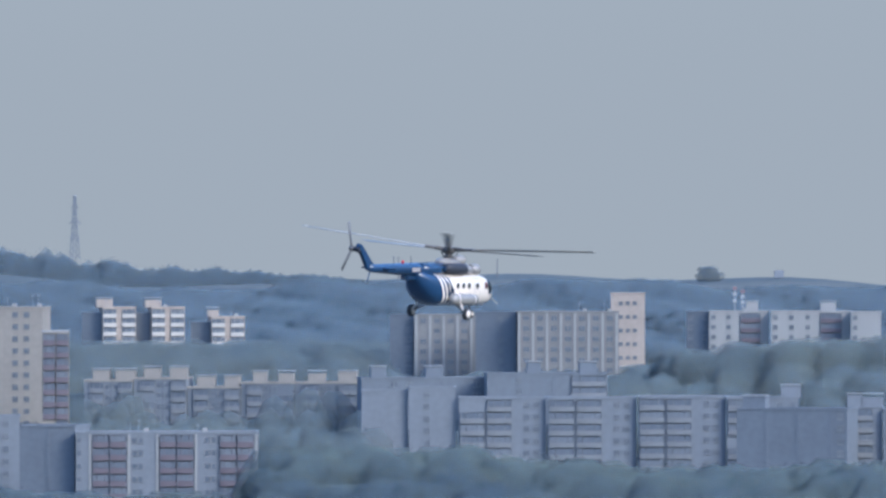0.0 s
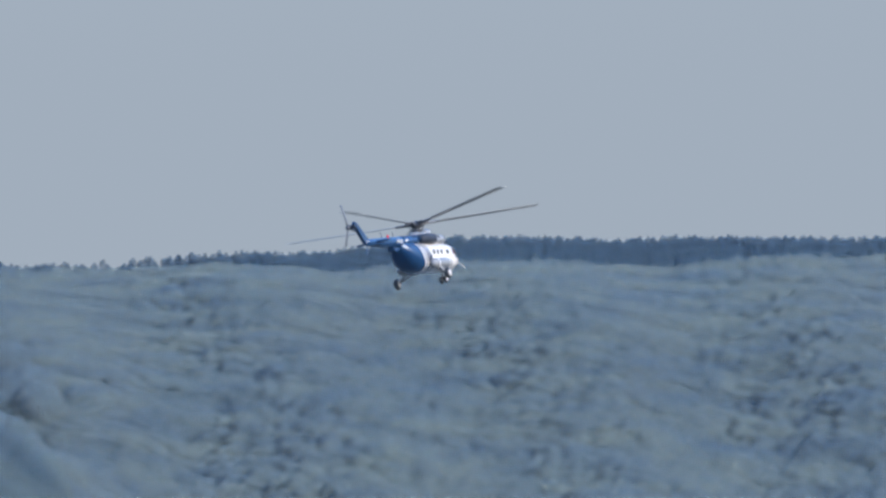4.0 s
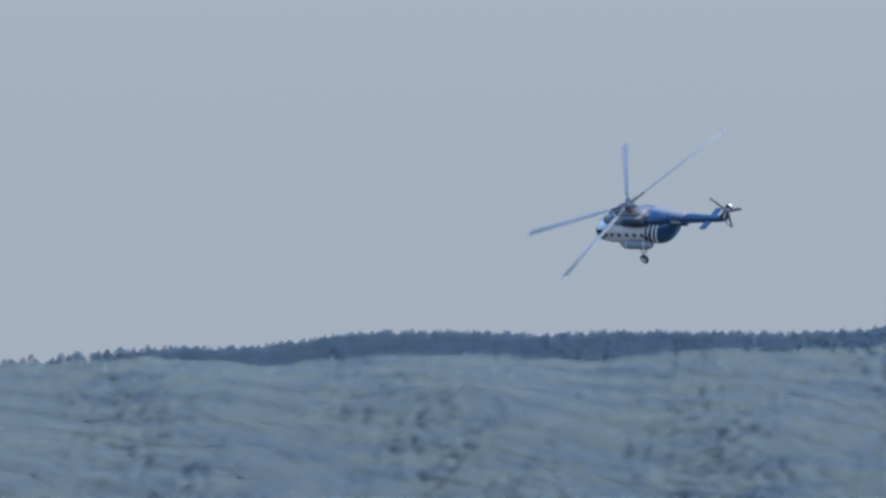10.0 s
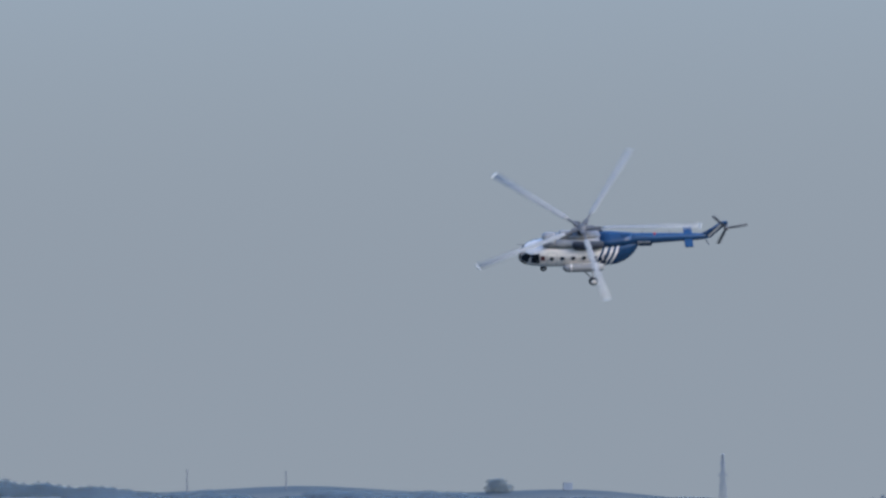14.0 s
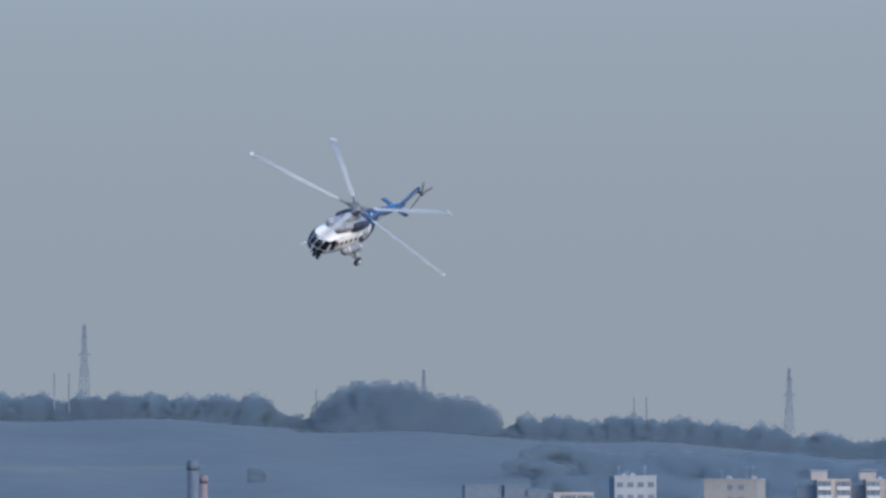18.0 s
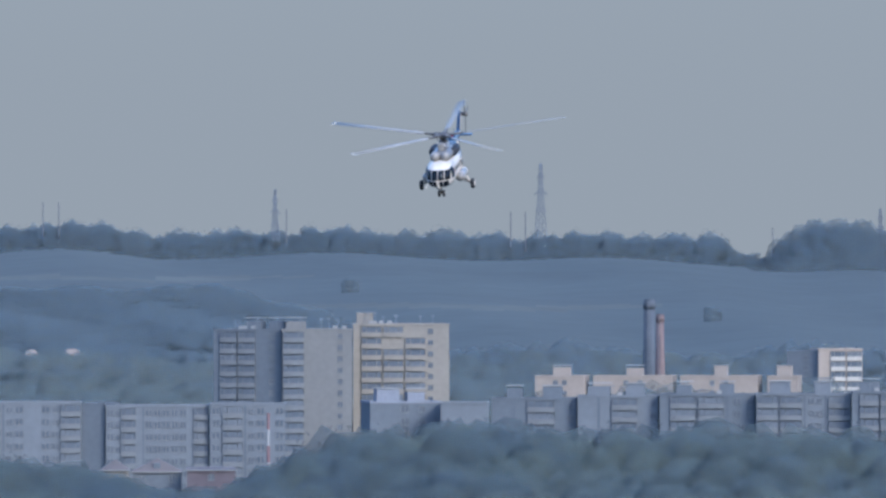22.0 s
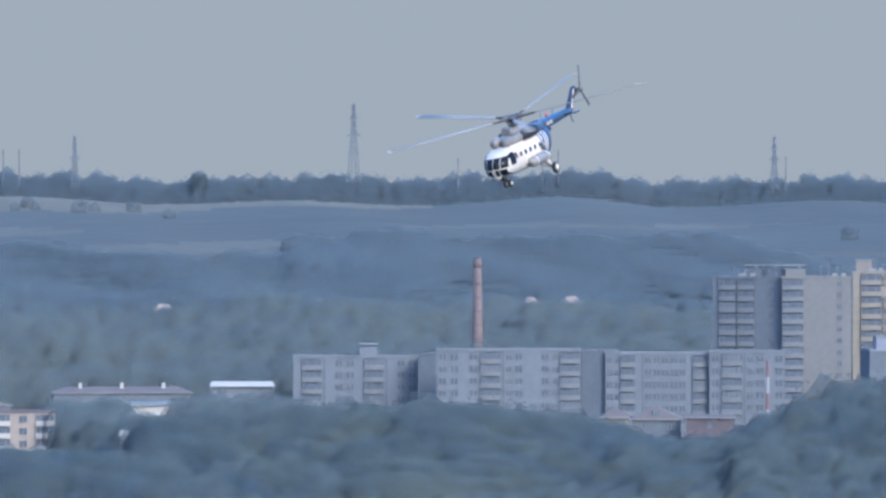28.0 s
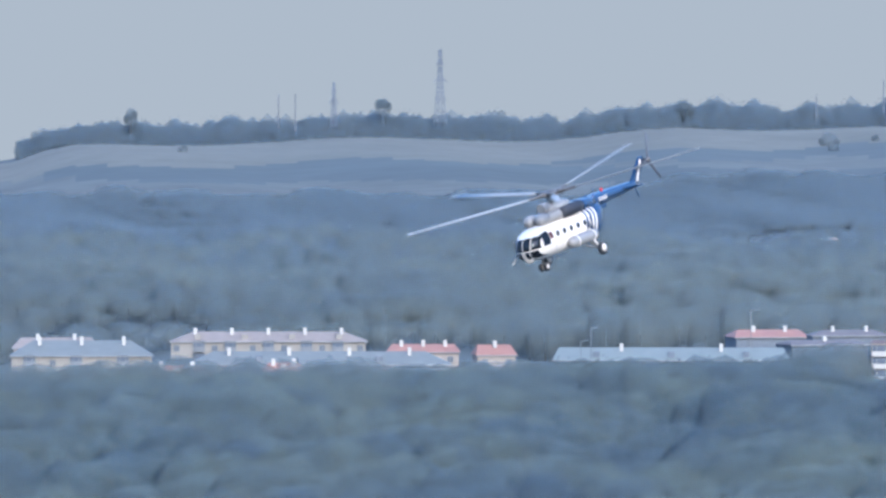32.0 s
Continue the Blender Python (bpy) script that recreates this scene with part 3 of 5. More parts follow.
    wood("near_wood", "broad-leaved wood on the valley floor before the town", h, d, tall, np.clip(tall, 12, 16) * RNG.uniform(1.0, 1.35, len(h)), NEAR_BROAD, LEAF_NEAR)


plant_woods()


def lone_tree(label, h, d, tall, wide, leaf, v=None):
    """A single tree: tapered trunk, limbs and a ragged crown of leaf clumps."""
    x, y, z = seat(h, d)
    z = level(v, d) - tall if v is not None else z - (tall * .3 if "bush" in label else 0)
    ob = thing("tree", Matrix.Translation((x, y, z)) @ Matrix.Rotation(RNG.uniform(0, 6), 4, "Z"), label, "tree", "single trees")
    bm = tube(bmesh.new(), (0, 0, -1), (0, 0, tall * .55), tall * .028, tall * .012, 8)
    part("trunk", bm, BARK, ob)
    for i in range(4):
        a = i * 1.7
        part("limb", tube(bmesh.new(), (0, 0, tall * (.25 + .08 * i)), (wide * .28 * math.cos(a), wide * .28 * math.sin(a), tall * (.5 + .09 * i)), tall * .011, tall * .004, 6), BARK, ob)
    c, f, mn, ln = crown("broad", *((120, 0.03, 2) if "bush" in label else (600, 0.035, 7)))
    me = mesh_from("crown", c * (wide * .95, wide * .95, tall / 1.08), f[:ln], leaf, (np.arange(ln) >= mn).astype(int))
    o = new("crown", me)
    o.parent = ob


def single_trees():
    lone_tree("wide round tree alone on the skyline", 1255, 3650, 14, 17, LEAF_BELT, 468)
    for h, v, w in ((-4276, 384, 9), (-3830, 367, 11), (-3297, 370, 12), (-2600, 371, 11)):
        lone_tree("tall tree rising from a shelter belt", h, 3640, 15, w, LEAF_BELT, v)
    for h, d, w in ((-3042, 3420, 12), (-2904, 3440, 11), (-2717, 3430, 11), (-2960, 3430, 6), (-4184, 3440, 7), (-1450, 3150, 12), (-200, 2900, 12), (-810, 2760, 11)):
        lone_tree("dark round bush standing alone in a field", h, d, w * .85, w, LEAF_BELT)
    for h, d, t in ((-4400, 1010, 17), (-4290, 985, 18), (-4235, 1005, 17), (-4090, 1000, 18), (-3860, 985, 18), (-3700, 1080, 20), (-3560, 1060, 19), (-3300, 1000, 17), (-2900, 1100, 18), (-2400, 1110, 18), (-2150, 1120, 19), (-1980, 1100, 18),
                    (-1500, 1130, 18), (780, 1190, 17), (900, 1200, 16), (1400, 1190, 16), (1750, 1200, 17)):
        lone_tree("pale green broad-leaved tree at the edge of a wood", h, d, t, t * .8, LEAF)


single_trees()


# ---------------------------------------------------------------- blocks of flats
def pierced(name, x0, x1, y0, y1, z0, z1, cuts, mats, rim=0.08, deep=0.1):
    """A box whose front is divided at the given (x, z) lines; the marked fields are sunk into it."""
    bm = box(bmesh.new(), x0, x1, y0, y1, z0, z1)
    for axis, at in cuts:
        g = bm.verts[:] + bm.edges[:] + bm.faces[:]
        bmesh.ops.bisect_plane(bm, geom=g, plane_co=(at, 0, at), plane_no=(1, 0, 0) if axis == "x" else (0, 0, 1))
    bm.normal_update()
    low = min([at for axis, at in cuts if axis == "z"], default=z0)
    front = [f for f in bm.faces if f.normal.y < -0.9 and f.calc_center_median().z > low]
    bmesh.ops.inset_individual(bm, faces=front, thickness=rim, depth=-deep)
    for f in bm.faces:
        f.material_index = 1
    for f in front:
        f.material_index = 0
    me = bpy.data.meshes.new(name)
    bm.to_mesh(me)
    bm.free()
    for m in mats:
        me.materials.append(m)
    return me


def window_mesh(w, h):
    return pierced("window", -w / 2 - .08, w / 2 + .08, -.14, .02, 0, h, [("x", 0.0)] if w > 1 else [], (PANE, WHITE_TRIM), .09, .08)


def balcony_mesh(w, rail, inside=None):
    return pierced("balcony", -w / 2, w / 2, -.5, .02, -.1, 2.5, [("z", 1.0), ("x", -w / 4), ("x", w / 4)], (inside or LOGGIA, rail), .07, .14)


UNITS = {"!": 0.7, "B": 3.0, "R": 3.0, "w": 1.6, ".": 1.0, "|": 0.5, "s": 1.1}
CACHE = {}


def cached(key, make):
    if key not in CACHE:
        CACHE[key] = make()
    return CACHE[key]


def block(label, h0, h1, v, d, pattern, wall=PANEL, depth=12.0, yaw=0.0, rows=12, housings=(), storey=2.8, side=None, crown_mat=None, aerials=0, name="apartment_block"):
    """A slab of flats whose front spans two bearings, with its roof at the drop v, seen from the distance d.
    pattern: the bays along the front: B loggia, R loggia with red rail, w window, s small window, . blank, | joint."""
    hm = (h0 + h1) / 2
    x, y = where(hm, d)
    a = (hm - 784) * STEP
    zg = float(min(ground_z(h0, d), ground_z(h1, d))) - 0.6
    top = level(v, d)
    tall = top - zg
    wide = (h1 - h0) * STEP * d / max(math.cos(radians(yaw)), 0.3)
    ob = thing(name, Matrix.Translation((float(x), float(y), zg)) @ Matrix.Rotation(-a + radians(yaw), 4, "Z"), label, "building")
    part("wall", boxm(-wide / 2, wide / 2, 0, depth, 0, tall - 0.5), wall, ob)
    bm = bmesh.new()
    for p in ((-wide / 2 - .12, wide / 2 + .12, -.14, .25), (-wide / 2 - .12, wide / 2 + .12, depth - .25, depth + .14), (-wide / 2 - .12, -wide / 2 + .25, .25, depth - .25), (wide / 2 - .25, wide / 2 + .12, .25, depth - .25)):
        box(bm, *p, tall - 0.5, tall)
    part("parapet", bm, crown_mat or wall, ob)
    part("roof", boxm(-wide / 2 + .25, wide / 2 - .25, .25, depth - .25, tall - .5, tall - .3), BITUMEN, ob)
    # side: a thin sheet over the left end, its colour stands for shade
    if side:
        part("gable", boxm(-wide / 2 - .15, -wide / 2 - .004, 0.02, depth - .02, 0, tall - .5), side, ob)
    total = sum(UNITS[c] for c in pattern)
    u = wide / total
    n = min(int((tall - 1.0) / storey), rows)
    pos = -wide / 2
    for c in pattern:
        w = UNITS[c] * u
        xc = pos + w / 2
        pos += w
        if c == ".":
            continue
        if c == "|":
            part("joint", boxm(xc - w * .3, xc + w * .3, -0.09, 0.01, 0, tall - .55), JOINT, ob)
            continue
        if c == "!":
            part("rib", boxm(xc - w * .3, xc + w * .3, -0.25, 0.01, 0, tall - .55, bevel=.03), WHITE_TRIM, ob)
            continue
        if c in "BR":
            bw = round(w * 0.9, 1)
            rail = PANEL_RED if c == "R" else PANEL_WARM if wall == PANEL_WARM else WHITEWASH if wall == PANEL_PINK else RAIL
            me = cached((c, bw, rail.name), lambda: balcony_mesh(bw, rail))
            glazed = cached((c, bw, rail.name, 1), lambda: balcony_mesh(bw, rail, GLAZED))
            nm, dz = "balcony", 0.25
        else:
            ww = round(min(w * 0.66, 1.6 if c == "w" else 1.1), 1)
            me = cached((c, ww), lambda: window_mesh(ww, 1.5 if c == "w" else 1.3))
            nm, dz = "window", 0.95
        for i in range(n):
            if c in "wBR" and RNG.random() < 0.03:
                continue
            o = new(nm, glazed if nm == "balcony" and RNG.random() < 0.35 else me)
            o.parent = ob
            o.matrix_basis = Matrix.Translation((xc, -0.004, tall - 0.7 - storey * (i + 1) + dz))
    for p in housings:
        px = -wide / 2 + p * wide
        k = RNG.uniform(1.6, 2.6)
        part("lift_housing", boxm(px - k, px + k, depth * .35, depth * .35 + 4, tall - .3, tall + RNG.uniform(1.8, 2.6), bevel=.06), crown_mat or wall, ob)
        part("housing_roof", boxm(px - k - .2, px + k + .2, depth * .35 - .2, depth * .35 + 4.2, tall + 2.62, tall + 2.8), WHITE_TRIM, ob)
    for _ in range(aerials):
        px = RNG.uniform(-.4, .4) * wide
        hh = RNG.uniform(1.5, 3.2)
        bm = tube(bmesh.new(), (px, depth * .3, tall - .3), (px, depth * .3, tall + hh), .07, .05, 6)
        box(bm, px - .5, px + .5, depth * .3 - .05, depth * .3 + .05, tall + hh * .8, tall + hh * .86)
        part("aerial", bm, STEEL, ob)
        if RNG.random() < .6:
            part("vent_box", boxm(px + 1, px + 2.1, depth * .3, depth * .3 + 1, tall - .3, tall + .7, bevel=.05), WHITE_TRIM, ob)
    return ob


def town_west():
    g = "beige tower block with rows of white loggias"
    block(g, -1445, -1275, 553, 1570, ".BBBs..", PANEL_WARM, 16, 0, housings=(.12,), aerials=8)
    block("grey-beige tower block with one column of loggias", -1571, -1447, 562, 1562, "B....s.", PANEL_OCHRE, 15, 0, aerials=4, housings=(.2,))
    block("shaded blue-grey tower block with dark windows", -1692, -1572, 562, 1567, ".BB..s.", PANEL_BLUE_SHADE, 14, -18, aerials=5, housings=(.5, .85))
    block("white panel block of flats with small windows", -2180, -1925, 691, 1454, "ww.wB|sw..wsB", PANEL, 12, 0)
    block("white panel block of flats beside a tower", -1882, -1700, 697, 1452, "wsB.|wwwww.B", PANEL, 12, 0)
    block("white panel block of flats with a stair bay", -1698, -1565, 694, 1450, "wB|sw.w", PANEL, 12, 0)
    block("plain gable of a panel block in shade grey", -1924, -1884, 693, 1454, "...", PANEL_BLUE_SHADE, 14, -14)
    block("grey panel block with deep loggias", -2433, -2213, 703, 1490, ".B|.ww.B|.ww", PANEL, 12, 0, housings=(.6,), side=SHADE_WALL)
    block("gable of a panel block of flats in shade grey", -2212, -2182, 698, 1482, "...", PANEL_BLUE_SHADE, 12, -14)
    block("grey block with a stepped dark roof and an arch", -1415, -1290, 690, 1395, "..ws.", PANEL_BLUE_SHADE, 12, 10, crown_mat=BITUMEN, housings=(.3, .7))
    o = block("pale stair bay with a tall arched window", -1290, -1205, 692, 1385, "......", PANEL, 10, 0)
    bm = lathe(bmesh.new(), [(1.9, -.06), (1.9, .06)], 24, Matrix.Translation((-1.6, -.06, 14.5)) @ Matrix.Rotation(radians(90), 4, "X"))
    box(bm, -3.5, .3, -.12, 0, 8, 14.5)
    part("arched_window", bm, PANE, o, "tall window with a round head")
    for i, (a, b, v) in enumerate(((-1200, -1050, 684), (-1048, -905, 680), (-903, -735, 677), (-733, -565, 676), (-563, -440, 672), (-438, -312, 674))):
        block("long grey-white block of flats with loggias", a, b, v, 1455 - 4 * i, ("..|.B.s" if i < 2 else "BB|ss|B" if i % 2 else ".BB|ws"), PANEL if i % 2 else PANEL_BLUE_SHADE, 12, -4 + i, housings=(.25, .7), aerials=1)
    for a, b in ((-1123, -1035), (-1020, -880), (-866, -730), (-712, -660)):
        block("pale pink-topped block with a stepped gable", a, b, 645, 1690, "..ss..", PANEL_PINK, 12, -6, housings=(.5,), rows=3, side=SHADE_WALL)
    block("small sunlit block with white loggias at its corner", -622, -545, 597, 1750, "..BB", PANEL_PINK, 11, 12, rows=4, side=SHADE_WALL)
    block("gable of a small block in shade grey", -678, -624, 601, 1752, "..s.", PANEL, 11, -22, rows=3)
    block("small sunlit block with loggias", -283, -213, 567, 1800, ".BB", PANEL_PINK, 11, 10, rows=4)
    block("grey block with horizontal loggias", -420, -290, 575, 1803, ".BB..", PANEL_BLUE_SHADE, 11, -16, rows=4)
    block("white tower block with a grid of windows", -175, -102, 537, 1850, "wwww", WHITE_TRIM, 11, 8, rows=10, storey=3.6, side=SHADE_WALL, aerials=3)
    for a, b, v in ((-440, -380, 520), (-370, -330, 520), (-330, -290, 528)):
        block("far grey block half hidden by trees", a, b, v + 34, 2250, "ww", PANEL_BLUE_SHADE, 10, 6, rows=2)


def town_north():
    block("beige tower block with shaded flank", -18, 76, 543, 1475, "..ss.", PANEL_WARM, 14, -8, aerials=3, side=SHADE_WALL)
    block("narrow tower block with red-railed loggias", 76, 123, 585, 1440, "RR", PANEL_WARM, 12, 0, crown_mat=WHITE_TRIM)
    for i, (a, b, v) in enumerate(((182, 241, 543), (268, 327, 543), (374, 433, 560))):
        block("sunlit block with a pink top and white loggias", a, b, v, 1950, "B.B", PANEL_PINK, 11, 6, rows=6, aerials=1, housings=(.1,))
        block("shaded end of a block of flats", a - 36, a - 2, v + 10, 1953, "...", PANEL_BLUE_SHADE, 11, -12, rows=4)
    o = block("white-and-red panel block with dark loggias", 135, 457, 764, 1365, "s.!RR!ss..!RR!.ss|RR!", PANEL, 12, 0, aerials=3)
    block("gable of a panel block in shade grey", 36, 133, 752, 1370, "..|..", SHADE_WALL, 12, -16)
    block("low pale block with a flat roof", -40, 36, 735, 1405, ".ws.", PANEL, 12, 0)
    # warm parapets and housings paint low sun along the roofs of this row
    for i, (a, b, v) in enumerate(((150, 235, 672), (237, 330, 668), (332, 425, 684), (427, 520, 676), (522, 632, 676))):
        block("grey block of flats with lift housings", a, b, v, 1600 - i, ".Bs|sB", PANEL_BLUE_SHADE if i > 1 else PANEL, 12, -8, housings=(.3, .8), crown_mat=PANEL_WARM)
    block("low grey block with a stepped roof", 640, 860, 668, 1570, "..ws..|..w", PANEL_BLUE_SHADE, 12, 6, housings=(.15, .6))
    block("low grey block with a flat roof", 862, 1075, 660, 1560, "..s..|.B", PANEL_BLUE_SHADE, 12, 4, housings=(.4, .85))
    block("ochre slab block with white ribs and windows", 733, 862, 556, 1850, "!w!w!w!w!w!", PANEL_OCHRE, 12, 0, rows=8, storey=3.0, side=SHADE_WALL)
    block("wing of a slab block in shade grey", 842, 913, 552, 1822, "..s.", PANEL_BLUE_SHADE, 14, -14, rows=8, storey=3.0)
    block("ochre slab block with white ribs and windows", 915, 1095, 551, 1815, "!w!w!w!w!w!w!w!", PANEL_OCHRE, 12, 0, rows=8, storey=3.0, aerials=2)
    block("flank of an ochre slab block in shade grey", 690, 731, 556, 1853, "..w", PANEL_BLUE_SHADE, 12, -14, rows=6)
    block("pale pink block with square windows", 1081, 1141, 518, 2050, ".sss.", PANEL_PINK, 12, 0, rows=5, storey=4.4)
    o = block("white block of flats with dull red loggias", 1255, 1360, 550, 1800, "s.s.R.", WHITE_TRIM, 12, 0, housings=(.72,), rows=6, side=PANEL_BLUE_SHADE, aerials=2)
    block("white block of flats with dull red loggias", 1364, 1504, 550, 1796, "s.s.s.R.", WHITE_TRIM, 12, 0, housings=(.72,), rows=6)
    block("white end of a block of flats", 1505, 1558, 551, 1790, "s...", WHITE_TRIM, 12, 0, rows=6)
    block("end of a block of flats in shade grey", 1215, 1254, 551, 1803, "s.s", PANEL_BLUE_SHADE, 12, -14, rows=6)
    for i, (a, b, v) in enumerate(((640, 722, 690), (724, 806, 685), (812, 966, 703), (970, 1126, 703), (1130, 1284, 701), (1286, 1412, 702))):
        block("long panel block of flats with white loggias", a, b, v, 1480 - 1.5 * i, ".." if i == 0 else ".s.." if i == 1 else "BB.ss|" if i < 5 else "B.ss", PANEL, 12, 0, housings=(.9,) if i == 5 else ())
    block("plain gable of a panel block in shade grey", 1303, 1498, 722, 1425, "..|..|..|s", PANEL_BLUE_SHADE, 12, -12, housings=(.12,))
    for i, (a, b, v, p) in enumerate(((1500, 1560, 718, "B."), (1562, 1626, 724, ".s."), (1628, 1790, 720, "BB.ss"), (1792, 1900, 722, "B.ss"), (1902, 2087, 727, "ss.BsB"))):
        block("panel block of flats with white loggias behind trees", a, b, v, 1440 - 1.5 * i, p, PANEL_BLUE_SHADE if i == 1 else PANEL, 12, 0, housings=(.2, .7) if i != 1 else ())


def roof_house(label, h0, h1, eave, ridge, d, wall, roof, depth=10.0, yaw=0.0, hip=0.25, pattern="w.w.w", dormers=0, stacks=2):
    """A low house with a pitched roof: eave and ridge as drops."""
    hm = (h0 + h1) / 2
    x, y = where(hm, d)
    a = (hm - 784) * STEP
    zg = float(min(ground_z(h0, d), ground_z(h1, d))) - 0.5
    ze, zr = level(eave, d) - zg, level(ridge, d + depth / 2) - zg
    w = (h1 - h0) * STEP * d / 2 / max(math.cos(radians(yaw)), .4)
    ob = thing("house", Matrix.Translation((float(x), float(y), zg)) @ Matrix.Rotation(-a + radians(yaw), 4, "Z"), label, "house")
    part("wall", boxm(-w + .4, w - .4, .4, depth - .4, 0, ze), wall, ob)
    bm = bmesh.new()
    t = 0.18
    lo = [bm.verts.new(p) for p in ((-w, 0, ze), (w, 0, ze), (w, depth, ze), (-w, depth, ze))]
    k = hip * 2 * w
    up = [bm.verts.new(p) for p in ((-w + k, depth / 2, zr), (w - k, depth / 2, zr))]
    for f in ((lo[0], lo[1], up[1], up[0]), (lo[2], lo[3], up[0], up[1]), (lo[1], lo[2], up[1]), (lo[3], lo[0], up[0]), (lo[3], lo[2], lo[1], lo[0])):
        bm.faces.new(f)
    bm.normal_update()
    part("roof", bm, roof, ob)
    part("eave", boxm(-w - .05, w + .05, -.1, -.004, ze - t, ze + .02), WHITE_TRIM, ob)
    total = sum(UNITS[c] for c in pattern)
    pos, u = -w + .4, (2 * w - .8) / total
    for c in pattern:
        ww = UNITS[c] * u
        if c in "wBR":
            me = cached(("w", 1.2), lambda: window_mesh(1.2, 1.45)) if c == "w" else cached(("B", 2.7), lambda: balcony_mesh(2.7, RAIL))
            for i in range(max(1, int((ze - .4) / 2.9))):
                o = new("window" if c == "w" else "balcony", me)
                o.parent = ob
                o.matrix_basis = Matrix.Translation((pos + ww / 2, .39, ze - 2.3 - 2.9 * i))
        pos += ww
    for i in range(stacks):
        px = -w + 2 * w * (i + .7) / (stacks + .4)
        part("flue", boxm(px - .4, px + .4, depth * .34, depth * .34 + .8, (ze + zr) / 2 - .3, zr + .9), WHITEWASH, ob)
    for i in range(dormers):
        px = -w + 2 * w * (i + .6) / (dormers + .2)
        bm = boxm(px - .7, px + .7, depth * .12, depth * .4, ze + (zr - ze) * .2, ze + (zr - ze) * .2 + 1.3)
        part("dormer", bm, wall, ob)
    return ob


def low_houses():
    roof_house("long three-storey house with a tan hipped roof", -4208, -3858, 801, 783, 1500, PANEL_WARM, ROOF_TAN, 13, 0, .12, "w.BwB.wBw.BwB.w", 4, 5)
    roof_house("house with a blue-grey sheet roof and white balconies", -4490, -4236, 826, 798, 1430, PANEL_WARM, SLATE, 14, 0, .16, ".B.w.B.w.B.w", 0, 3)
    roof_house("taller house with a weathered roof behind", -4486, -4330, 812, 793, 1475, PANEL_PINK, ROOF_TAN, 12, 0, .1, "w.w.w", 0, 2)
    roof_house("long low hall with a pale blue sheet roof", -4178, -3708, 842, 818, 1400, PANEL, SLATE, 12, 0, .1, "w.w.w.w.w", 2, 4)
    roof_house("small house with a red sheet roof", -4262, -4128, 862, 843, 1370, PANEL_PINK, ROOF_RED, 9, 0, .2, "w.w", 1, 2)
    roof_house("small house with a red sheet roof", -4050, -3962, 855, 838, 1375, PANEL_PINK, ROOF_RED, 9, 0, .2, "w.w", 1, 2)
    roof_house("house with a salmon-red roof", -3825, -3693, 820, 805, 1460, PANEL_PINK, ROOF_RED, 10, 0, .08, "w.w.w", 0, 3)
    roof_house("house with a salmon-red roof among trees", -3665, -3592, 825, 806, 1450, PANEL_PINK, ROOF_RED, 10, 8, .1, "w.w", 0, 1)
    roof_house("long low hall with a pale sheet roof", -3532, -3108, 834, 811, 1420, PANEL_BLUE_SHADE, GREEN_SHEET, 12, 0, .03, "w..w..w", 3, 2)
    roof_house("house with a long red roof", -3207, -3072, 793, 779, 1520, SHADE_WALL, ROOF_RED, 12, 14, .1, "w.w", 0, 2)
    roof_house("dark-walled low house behind trees", -3108, -2968, 806, 797, 1440, SHADE_WALL, ROOF_BROWN, 10, 24, .1, "w.w.w", 0, 1)
    block("cream two-storey house with balconies and red eaves", -2967, -2855, 800, 1425, "B.w.B", PANEL_PINK, 10, 0, rows=3, crown_mat=PANEL_RED, name="house")
    roof_house("low grey house behind gardens", -3072, -2930, 790, 779, 1500, SHADE_WALL, ROOF_BROWN, 10, 10, .2, "w.w", 0, 2)
    roof_house("low dark-roofed house with white chimneys", -2860, -2610, 768, 757, 1540, SHADE_WALL, ROOF_BROWN, 10, 4, .1, "w.w.w.w", 0, 3)
    roof_house("low shed with a white wall", -2722, -2642, 790, 783, 1450, WHITEWASH, GREEN_SHEET, 8, 0, .03, "..", 0, 0)
    roof_house("low shed with a bright white roof", -2582, -2467, 757, 748, 1520, PANEL, WHITEWASH, 9, 0, .03, "w.w", 0, 0)
    roof_house("small house with a gabled brown roof", -1892, -1838, 812, 792, 1352, PANEL_WARM, ROOF_BROWN, 7, 0, .5, "w", 0, 0)
    roof_house("pair of gables with brown tiled roofs", -1838, -1745, 815, 790, 1356, PANEL_BLUE_SHADE, ROOF_BROWN, 8, 0, .5, "w.w", 1, 0)
    roof_house("low shop with a red fascia", -1742, -1650, 812, 806, 1350, PANEL_RED, ROOF_BROWN, 7, 0, .05, "w", 0, 0)
    for h, d, w in ((-2495, 2240, 22), (-2380, 2330, 16), (-1938, 2350, 18), (-2010, 2300, 14), (-2660, 2210, 20), (-3030, 2170, 15), (-3300, 2150, 18), (-3860, 2060, 16), (-2130, 2240, 14)):
        g = 480 + (EYE - float(ground_z(h, d))) / d / STEP
        roof_house("small pale house among gardens on a slope", h - w, h + w, g - 14, g - 27, d, PANEL, ROOF_TAN, 8, 12, .3, "w.w", 0, 0)
    for h, v, d in ((-2733, 836, 1300), (-762, 790, 1335)):
        roof_house("small white hut among trees", h - 9, h + 9, v + 8, v - 2, d, WHITEWASH, WHITEWASH, 4, 0, .1, ".", 0, 0)


